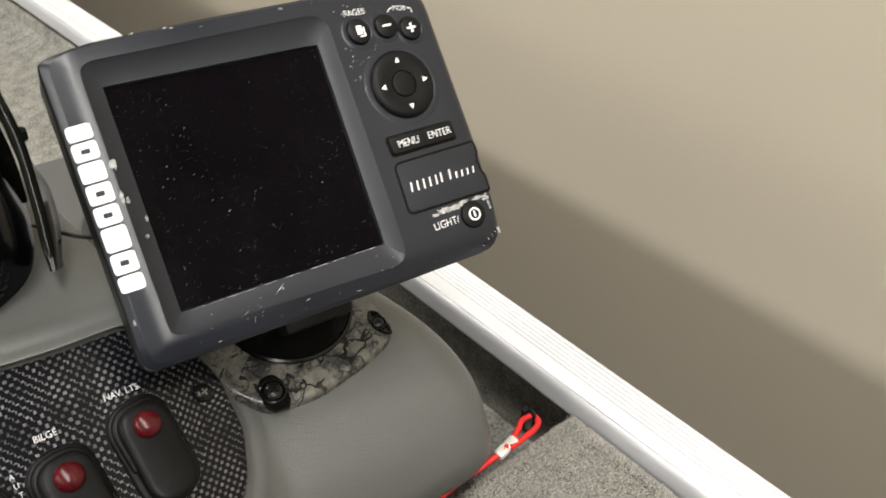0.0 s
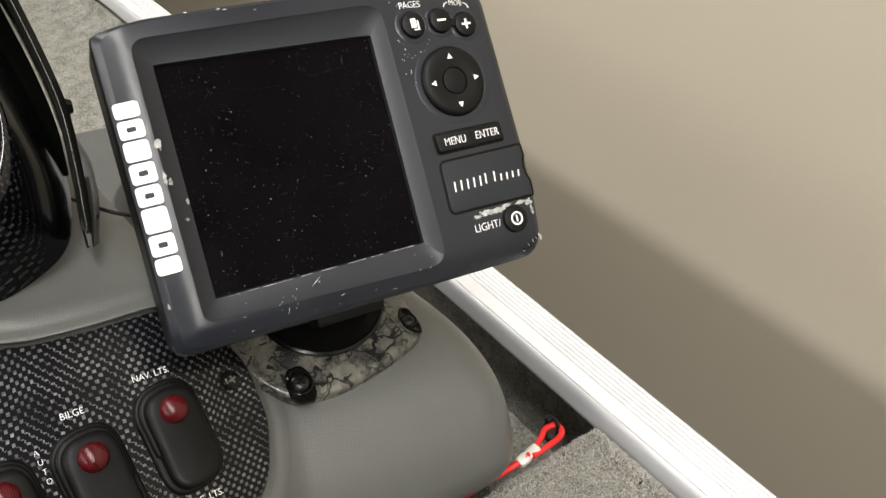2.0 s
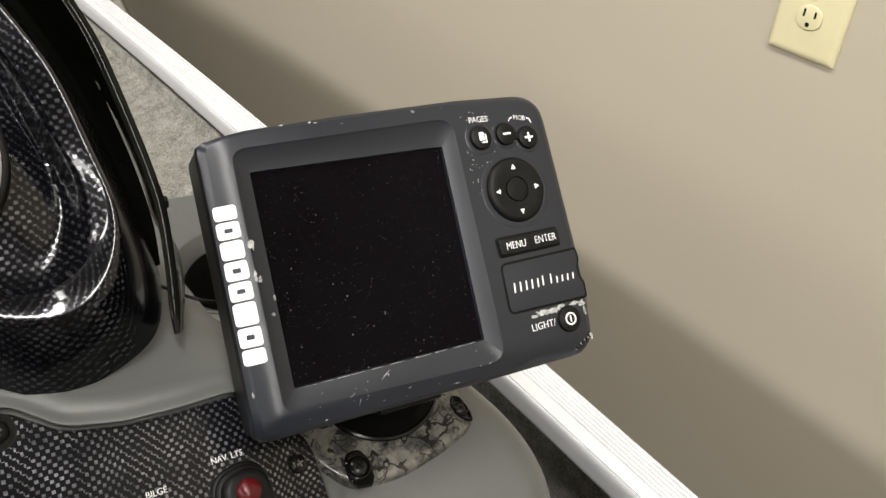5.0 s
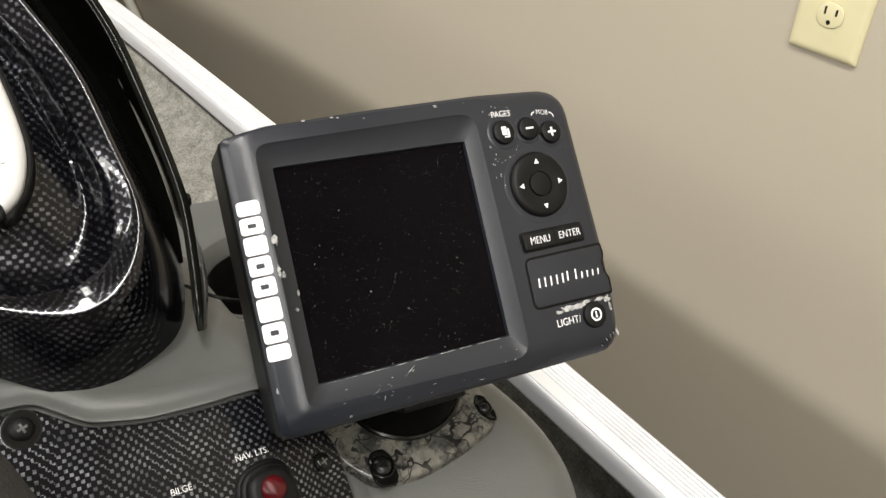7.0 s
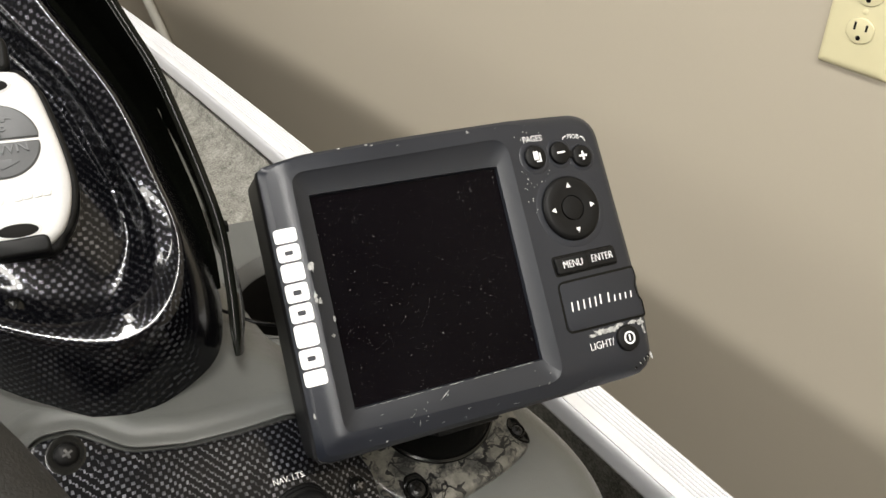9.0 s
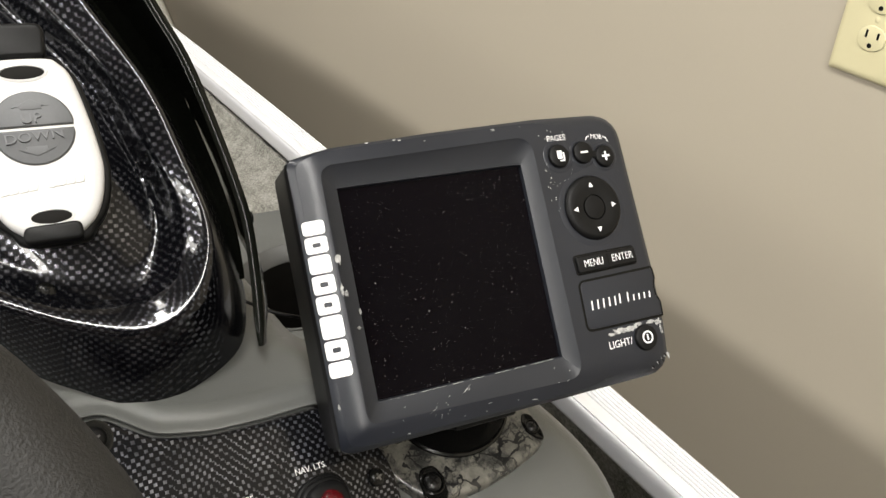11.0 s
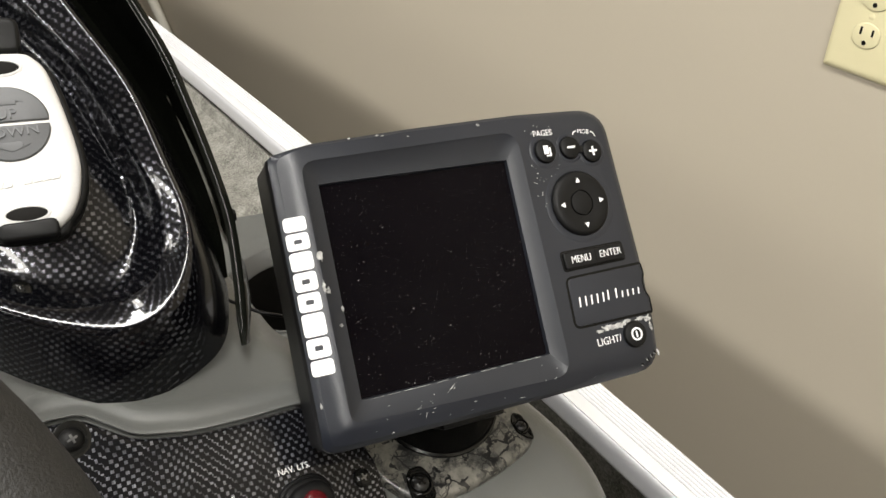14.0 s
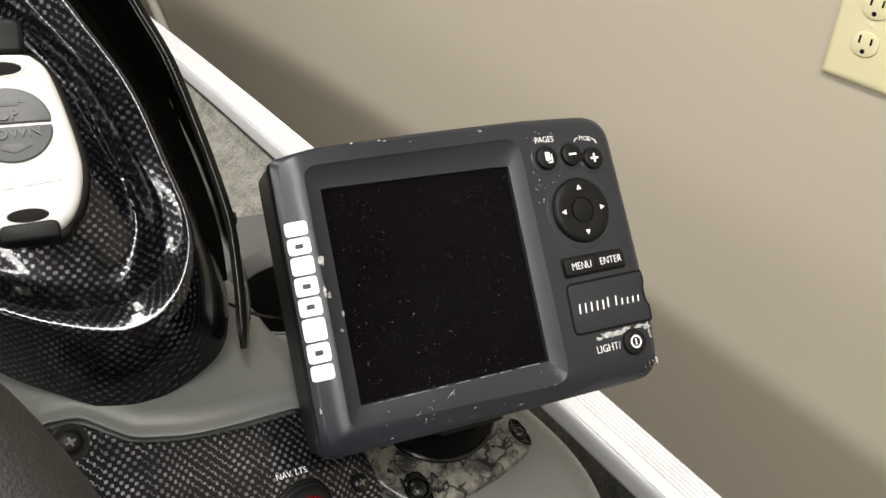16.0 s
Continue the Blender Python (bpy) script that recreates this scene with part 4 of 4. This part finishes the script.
# ---- fish finder ----
def fish_finder():
    root = thing("fish_finder", "charcoal plastic fish finder with a dark screen and scuffs", "fish finder", DASH)
    outline = rounded([(-65, 60.2, 4), (-44.5, 63.8, 30), (0, 65.9, 80), (58, 67.3, 60), (104.4, 66.2, 15), (106.7, -12, 150), (106.3, -40, 60), (103.8, -65.2, 11), (40, -65.1, 80), (-64.8, -64.2, 5)], 12)
    bezel_out = rounded([(-52.2, 55.4, 6.5), (52.3, 58.4, 9), (53.2, -57.4, 9), (-52.4, -53.8, 5)], 8)
    glass = [Vector(p) for p in ((-45, 45.2), (45.4, 45.4), (45.2, -45.6), (-45.2, -45.2))]
    centre = Vector((2, 0.5))
    angles = sorted([2 * math.pi * i / 200 for i in range(200)] + [math.atan2(p.y - centre.y, p.x - centre.x) % (2 * math.pi) for p in glass])
    body = polar(outline, centre, angles)
    bz, gl = polar(bezel_out, centre, angles), polar(glass, centre, angles)

    def sag(v):
        """The case falls back along its lower edge."""
        return 3.4 * smooth(-54, -67, v)

    def front(p, w):
        return V(p.x, p.y, w - 2.6 * smooth(-53, -66, p.x) - 1.8 * smooth(55, 69, p.y) - sag(p.y))

    rings = [[V(p.x, p.y, w) for p in inset(body, d)] for w, d in ((-46, 26), (-40, 14), (-33, 4.0), (-29, 1.2))]
    part("back_shell", loft(rings + [[V(p.x, p.y, -1.5) for p in inset(body, 0.3)]]), SIDE, root, "black back shell")
    rings = [[front(p, w) for p in inset(body, d)] for w, d in ((-2.0, 0.0), (1.8, 0.05), (2.7, 0.4), (3.5, 1.3), (4.3, 2.8), (4.8, 4.4))]
    rings += [[front(p, 5.0) for p in (b + (q - b) * f for b, q in zip(bz, body))] for f in (0.75, 0.6, 0.45, 0.3, 0.15, 0.0)]
    part("case_flank", loft(rings[:3], cap_start=False, cap_end=False), SIDE, root, "black flank of the case")
    part("front_case", loft(rings[2:], cap_start=False, cap_end=False), CASE, root)
    rings = [[front(p, 5.0) for p in bz], [front(p, 4.75) for p in inset(bz, 0.35)], [V(p.x, p.y, 4.1) for p in inset(bz, 1.0)], [V(p.x, p.y, 1.9) for p in (q + (b - q) * 0.06 for b, q in zip(bz, gl))], [V(p.x, p.y, -1.0) for p in gl]]
    part("bezel", loft(rings, cap_start=False, cap_end=False), FRAME, root)
    part("screen", loft([[V(p.x * 1.004, p.y * 1.004, w) for p in glass] for w in (-3.0, -0.2)]), GLASS, root, "switched-off black screen with dust")

    top = 5.0

    def dome(name, u, v, r, height, parent=root, material=RUBBER, n=32):
        mm = r / 1000
        return part(name, lathe([(mm * 1.0, -0.001), (mm, height * 0.5e-3), (mm * 0.93, height * 0.82e-3), (mm * 0.75, height * 1.0e-3), (mm * 0.001, height * 1.04e-3)], V(u, v, top - 0.4), V(0, 0, 1), n), material, parent)

    def ring(name, u, v, r0, r1, h, parent, material, n=36):
        prof = [(r0, 0), (r0, h), (r1, h), (r1, 0)]
        rows = [[V(u + r * math.cos(2 * math.pi * i / n), v + r * math.sin(2 * math.pi * i / n), top + z) for i in range(n)] for r, z in prof]
        return part(name, loft(rows, cap_start=False, cap_end=False), material, parent)

    def mark(name, pts, w, parent, material=None):
        return part(name, slab([Vector(p) for p in pts], w - 0.15, w + 0.08, 0.01), material or PRINT, parent, smooth=False)

    def halo(name, u, v, r0, r1, h, parent, n=40):
        """A softly raised ring round a key, in place of a dish, to catch its highlight."""
        prof = [(r0, -0.3), (r0, h * 0.5), (r0 + 0.25, h * 0.9), (r0 * 0.7 + r1 * 0.3, h), (r0 * 0.35 + r1 * 0.65, h * 0.6), (r1 * 0.92 + r0 * 0.08, h * 0.12), (r1, -0.05)]
        rows = [[V(u + r * math.cos(2 * math.pi * i / n), v + r * math.sin(2 * math.pi * i / n), top + z) for i in range(n)] for r, z in prof]
        return part(name, loft(rows, cap_start=False, cap_end=False), CASE, parent, "raised ring added to catch the highlight of the key's dish")

    # keys
    pages = dome("pages_key", 65.3, 46.9, 5.7, 2.3)
    halo("key_rim", 65.3, 46.9, 6.0, 8.4, 0.3, pages)
    mark("page_icon", [(63.7, 49.3), (66.3, 49.3), (66.3, 45.3), (63.7, 45.3)], top + 2.0, pages)
    mark("page_icon", [(66.8, 48.3), (67.5, 48.3), (67.5, 44.1), (64.7, 44.1), (64.7, 44.7), (66.8, 44.7)], top + 2.0, pages)
    minus = dome("zoom_out_key", 79.2, 47.2, 5.5, 2.3)
    halo("key_rim", 79.2, 47.2, 5.7, 7.4, 0.3, minus)
    mark("minus_icon", [(77.0, 47.6), (81.2, 47.6), (81.2, 46.7), (77.0, 46.7)], top + 2.05, minus)
    plus = dome("zoom_in_key", 91.2, 44.2, 5.5, 2.3)
    halo("key_rim", 91.2, 44.2, 5.7, 7.4, 0.3, plus)
    mark("plus_icon", [(91.0 + x, 44.1 + y) for x, y in ((-2.2, 0.5), (-0.5, 0.5), (-0.5, 2.2), (0.5, 2.2), (0.5, 0.5), (2.2, 0.5), (2.2, -0.5), (0.5, -0.5), (0.5, -2.2), (-0.5, -2.2), (-0.5, -0.5), (-2.2, -0.5))], top + 2.05, plus)
    part("key_bridge", slab(rounded([(80, 48.8, 1), (91.6, 46.4, 1), (90.6, 42.6, 1), (79, 45.2, 1)], 3), top - 1, top + 1.1, 0.6), RUBBER, root)
    cu, cv = 78.2, 19.9
    pad = part("arrow_pad", lathe([(0.0157, -0.001), (0.0157, 0.0006), (0.0150, 0.0018), (0.0135, 0.0025), (0.0100, 0.0022), (0.0063, 0.0018), (0.0061, 0.0010), (0.0058, 0.0010), (0.0056, 0.0020), (0.0040, 0.0023), (0.0001, 0.0024)], V(cu, cv, top - 0.2), V(0, 0, 1), 56), RUBBER, root, "round black arrow pad")
    halo("pad_rim", cu, cv, 15.8, 19.0, 0.26, pad, 56)
    for k in range(4):
        a = math.pi / 2 * k
        tip = [(12.2, 0), (9.8, 1.25), (9.8, -1.25)]
        mark("arrow", [(cu + x * math.cos(a) - y * math.sin(a), cv + x * math.sin(a) + y * math.cos(a)) for x, y in tip], top + 2.25, pad)
    part("bar_gap", slab(rounded([(60.5, -1.2, 2), (96.3, -1.1, 2), (96.8, -10.7, 2), (61.0, -11.1, 2)], 4), top - 1, top + 0.06, 0.02), DARK, root, "dark seam round the double key")
    bar = part("menu_bar", slab(rounded([(61.3, -2.0, 1.5), (95.5, -1.9, 1.5), (96.0, -9.9, 1.5), (61.8, -10.3, 1.5)], 4), top - 1, top + 2.0, 0.8), RUBBER, root, "black double menu and enter key")
    mark("split", [(78.4, -1.9), (79.0, -1.9), (79.3, -10.2), (78.7, -10.2)], top + 1.97, bar, DARK)
    lettering("MENU", 0.0050, face_at(70.6, -6.2, top + 2.08), bar, width=0.0106, weight=-0.00006)
    lettering("ENTER", 0.0050, face_at(87.3, -5.9, top + 2.08), bar, width=0.0122, weight=-0.00006)
    lettering("PAGES", 0.0042, face_at(66.2, 55.8, top + 0.02), root, width=0.0102, weight=-0.00005)
    lettering("MOB", 0.0034, face_at(89.2, 54.4, top - 0.05, -8), root, width=0.0064, weight=-0.00004)
    for s in (-1, 1):
        arcp = spline([(89.2 + s * 4.0, 54.6 - s * 0.5, 0), (89.2 + s * 5.5, 54.0 - s * 0.6, 0), (89.2 + s * 6.3, 52.4 - s * 0.9, 0)], 5)
        part("mob_line", tube([V(p.x, p.y, top - 0.1) for p in arcp], 0.00026, 6), PRINT, root)
    lettering("LIGHT/", 0.0050, face_at(77.0, -46.4, top + 0.02), root, width=0.0135, weight=-0.00005)
    power = dome("power_key", 91.6, -46.3, 6.4, 2.4)
    ring("power_icon", 91.6, -46.3, 2.3, 3.1, 2.15, power, PRINT)
    mark("power_bar", [(91.2, -44.8), (92.0, -44.8), (92.0, -47.8), (91.2, -47.8)], top + 2.05, power)

    # card cover with a finger notch on the outer edge
    cover = rounded([(61.6, -14.6, 2.6), (103.6, -14.2, 0.5), (104.0, -18.8, 1.5), (102.4, -22.5, 2), (102.7, -27.5, 2), (104.3, -31, 1.5), (104.1, -37.2, 0.5), (61.0, -36.8, 2.6)], 5)
    part("cover_gap", slab(inset(cover, -1.25), top - 1.0, top + 0.06, 0.01), DARK, root, "dark seam round the card cover")
    cov = part("card_cover", slab(cover, top - 1.0, top + 0.45, 0.12), CASE, root, "charcoal card cover with a finger notch")
    # the model name as thin plain bars
    for a, b, h, mid, n in ((65.0, 79.0, 4.4, -25.9, 5), (81.2, 86.6, 4.6, -25.4, 2), (89.3, 99.6, 3.0, -26.4, 4)):
        for k in range(n):
            x0 = a + (b - a - 0.7) * k / max(n - 1, 1)
            mark("name_bar", [(x0, mid - h / 2), (x0 + 0.7, mid - h / 2), (x0 + 1.1, mid + h / 2), (x0 + 0.4, mid + h / 2)], top + 0.47, cov)
    # maker's mark down the flank: eight plain slotted blocks
    v0 = -32.6
    for k, long in enumerate((7.0, 8.6, 10.0, 8.2, 8.4, 8.2, 7.6, 6.6)):
        a, b = v0 + 0.35, v0 + long - 0.35
        shape = rounded([(-63.7, a, 1.6), (-54.7, a, 1.6), (-54.7, b, 1.6), (-63.7, b, 1.6)], 4)
        slot = [Vector((-59.2 + (p.x + 59.2) * 0.36, (a + b) / 2 + (p.y - (a + b) / 2) * 0.26)) for p in shape]
        rows = [[front(p, 4.7) for p in shape], [front(p, 5.07) for p in shape]]
        if k in (1, 3, 4, 6):
            rows += [[front(p, 5.07) for p in slot], [front(p, 4.7) for p in slot]]
        else:
            mid = Vector((-59.2, (a + b) / 2))
            rows += [[front(mid + (p - mid) * f, 5.07) for p in shape] for f in (0.66, 0.33, 0.03)]
        bm = loft(rows, cap_start=False, cap_end=k not in (1, 3, 4, 6))
        part("mark_block", bm, PRINT, root, smooth=False)
        v0 += long + 0.2
    # scuffs where the paint is worn
    rng = random.Random(11)

    def scuff(u, v, w, ru, rv):
        pts = [Vector((u + ru * rng.uniform(0.4, 1.15) * math.cos(a), v + rv * rng.uniform(0.4, 1.15) * math.sin(a))) for a in (2 * math.pi * i / 22 for i in range(22))]
        part("scuff", slab(pts, w - 0.3, w + 0.03, 0.005), SCUFF, root, "pale worn scuff", smooth=False)

    for u, v, ru, rv in ((78, -40.4, 5.0, 1.6), (84, -40.6, 4.4, 1.7), (89.5, -39.3, 3.6, 0.9), (73, -41.2, 2.6, 0.9), (96.5, -39.6, 3.2, 1.1), (101, -40.5, 2.0, 2.0), (102.0, -44, 0.9, 2.4), (103.0, -57, 0.7, 2.2)):
        scuff(u, v, top - sag(v), ru, rv)
    for _ in range(70):
        u, v = rng.uniform(56, 72), rng.uniform(18, 60)
        if abs(u - 66) < 7.5 and abs(v - 47.3) < 7.5 or math.hypot(u - cu, v - cv) < 18:
            continue
        r = rng.uniform(0.15, 0.42)
        mark("paint_fleck", [(u - r, v), (u, v + r), (u + r, v), (u, v - r * 1.3)], top + 0.02, root, SCUFF)
    for _ in range(30):
        u, v, a, ln = rng.triangular(-48, 70, -30), rng.uniform(-62.5, -49), rng.uniform(-0.3, 1.3), 0.3 + 2.6 * rng.random() ** 3
        if v > -55.5 and rng.random() < 0.5:
            continue
        w = top - 0.02 - (0.9 * (v + 55.5) / 7 if v > -55.5 else 0) - sag(v)
        d, e = Vector((math.cos(a), math.sin(a))) * ln, Vector((-math.sin(a), math.cos(a))) * rng.uniform(0.06, 0.2)
        c = Vector((u, v))
        mark("scratch", [tuple(c - d), tuple(c + e), tuple(c + d), tuple(c - e)], w, root, SCUFF)
    for _ in range(8):
        u, v, r = rng.uniform(-40, 96), rng.uniform(61.5, 64.2), rng.uniform(0.25, 0.8)
        mark("chip", [(u - r * 1.5, v), (u, v + r * 0.5), (u + r * 1.2, v), (u, v - r * 0.6)], top - 1.8 * smooth(55, 69, v) - 0.05, root, SCUFF)
    for u, v, ru, rv in ((-51.4, 15.6, 1.7, 2.3), (-52.4, 3, 0.9, 3.2), (-50.8, 0.8, 1.0, 1.6), (-46.6, -7.5, 0.7, 1.5), (-48.5, -14, 0.9, 0.8), (-63.2, -44, 0.5, 1.4)):
        scuff(u, v, top - 0.02, ru, rv)
    # worn inner edge under the screen
    u = -44.0
    while u < 43:
        ln = rng.uniform(1.5, 9.0)
        mark("worn_edge", [(u, -45.95), (u + ln, -45.9), (u + ln, -45.9 - rng.uniform(0.1, 0.3)), (u, -45.95 - rng.uniform(0.1, 0.3))], 1.9, root, SCUFF)
        u += ln + rng.uniform(0.3, 5.0)
    # gouges on the lower outer corner, down to the black core
    for u, v, ln, turn in ((97.2, -59.4, 1.7, 1.9), (99.6, -58.2, 1.9, 1.7), (101.4, -57.0, 1.2, 2.2), (94.0, -61.2, 1.0, 2.6)):
        d, e = Vector((math.cos(turn), math.sin(turn))) * ln, Vector((-math.sin(turn), math.cos(turn))) * 0.5
        c = Vector((u, v))
        mark("gouge", [tuple(c - d), tuple(c - d * 0.3 + e), tuple(c + d), tuple(c + d * 0.2 - e)], top - 0.1 - sag(v), root, DARK)
        mark("chip", [tuple(c + e * 1.1 - d * 0.6), tuple(c + e * 1.9), tuple(c + e * 1.2 + d * 0.7)], top - 0.1 - sag(v), root, SCUFF)
    return root


fish_finder()


# ---- cable behind the fish finder ----
wire = thing("power_wire", "thin black wire running behind the fish finder", "wire", DASH)
part("lead", tube(spline([V(u, v, console_face(u, v) + 1.4) for u, v in ((-84, 16), (-77, 11), (-71, 6.5), (-63, 1.5), (-50, -3), (-34, -6))], 6), 0.0009), SIDE, wire)


# ---- red lanyard with crimp and tie ----
def lanyard():
    root = thing("red_lanyard", "red braided cord looped through a black tie", "lanyard")
    p = [Vector(q) for q in ((0.0757, 0.0763, 1.0966), (0.0700, 0.0930, 1.0930), (0.0660, 0.1010, 1.0905), (0.0675, 0.1085, 1.0895), (0.0735, 0.1075, 1.0900), (0.0765, 0.0990, 1.0925), (0.0772, 0.0790, 1.0966))]
    part("loop", tube(spline(p, 8), 0.00185, 12), CORD, root)
    tail = [Vector(q) for q in ((0.0757, 0.0763, 1.0960), (0.0730, 0.0640, 1.0930), (0.0695, 0.0480, 1.0895), (0.0670, 0.0300, 1.0870), (0.0660, 0.0000, 1.0850), (0.0650, -0.0400, 1.0840))]
    part("tail", tube(spline(tail, 8), 0.0020, 12), CORD, root)
    a, b = Vector((0.0751, 0.0705, 1.0950)), Vector((0.0744, 0.0858, 1.0958))
    axis = (b - a).normalized()
    side = axis.cross(Vector((0, 0, 1))).normalized()
    up = side.cross(axis)
    rings = []
    for f, s in ((0, 0.8), (0.06, 1), (0.42, 1), (0.47, 0.86), (0.53, 0.86), (0.58, 1), (0.94, 1), (1, 0.8)):
        rings.append([a.lerp(b, f) + side * q.x * s + up * q.y * s for q in rounded([(-0.0034, -0.0025, 0.0022), (0.0034, -0.0025, 0.0022), (0.0034, 0.0025, 0.0022), (-0.0034, 0.0025, 0.0022)], 4)])
    part("crimp", loft(rings), CRIMP, root, "silver crimped metal sleeve")
    tie = thing("cable_tie", "black plastic tie round the red cord", "cable tie")
    c = Vector((0.0665, 0.1065, 1.0850))
    loop = [c + Vector((0.006 * math.cos(t) * 0.8, 0.002 * math.sin(t), 0.0085 * math.sin(t))) for t in (2 * math.pi * i / 24 for i in range(25))]
    part("strap", tube(loop, 0.0013, 8), SIDE, tie)
    bm = box((-0.0018, -0.0022, -0.0026), (0.0018, 0.0022, 0.0026), 0.0007)
    bmesh.ops.transform(bm, matrix=Matrix.Translation(c + Vector((-0.003, 0, 0.0075))), verts=bm.verts)
    part("buckle", bm, SIDE, tie)


lanyard()


# ---- steering wheel ----
def steering_wheel():
    root = thing("steering_wheel", "dark grey textured steering wheel before the console", "steering wheel", DASH)
    cu, cv, cw, major, minor = -282, -96, 147, 136, 14
    rings = []
    for i in range(120):
        a = 2 * math.pi * i / 120
        rings.append([V(cu + (major + minor * math.cos(b)) * math.cos(a), cv + (major + minor * math.cos(b)) * math.sin(a), cw + minor * math.sin(b)) for b in (2 * math.pi * j / 20 for j in range(20))])
    bm = loft(rings + [rings[0]], cap_start=False, cap_end=False)
    bmesh.ops.remove_doubles(bm, verts=bm.verts, dist=1e-6)
    part("rim", bm, LEATHER, root)
    for a in (200, 270, 340):
        d = Vector((math.cos(radians(a)), math.sin(radians(a))))
        part("spoke", tube([V(cu + d.x * r, cv + d.y * r, w) for r, w in ((20, 118), (70, 126), (132, 146))], 0.009, 10), SIDE, root)
    part("hub", lathe([(0.034, -0.02), (0.034, 0.0), (0.028, 0.012), (0.0001, 0.016)], V(cu, cv, 118), V(0, 0, 1), 32), SIDE, root)
    part("column", lathe([(0.024, -0.15), (0.024, 0.0)], V(cu, cv, 104), V(0, 0, 1), 24), SIDE, root)


steering_wheel()
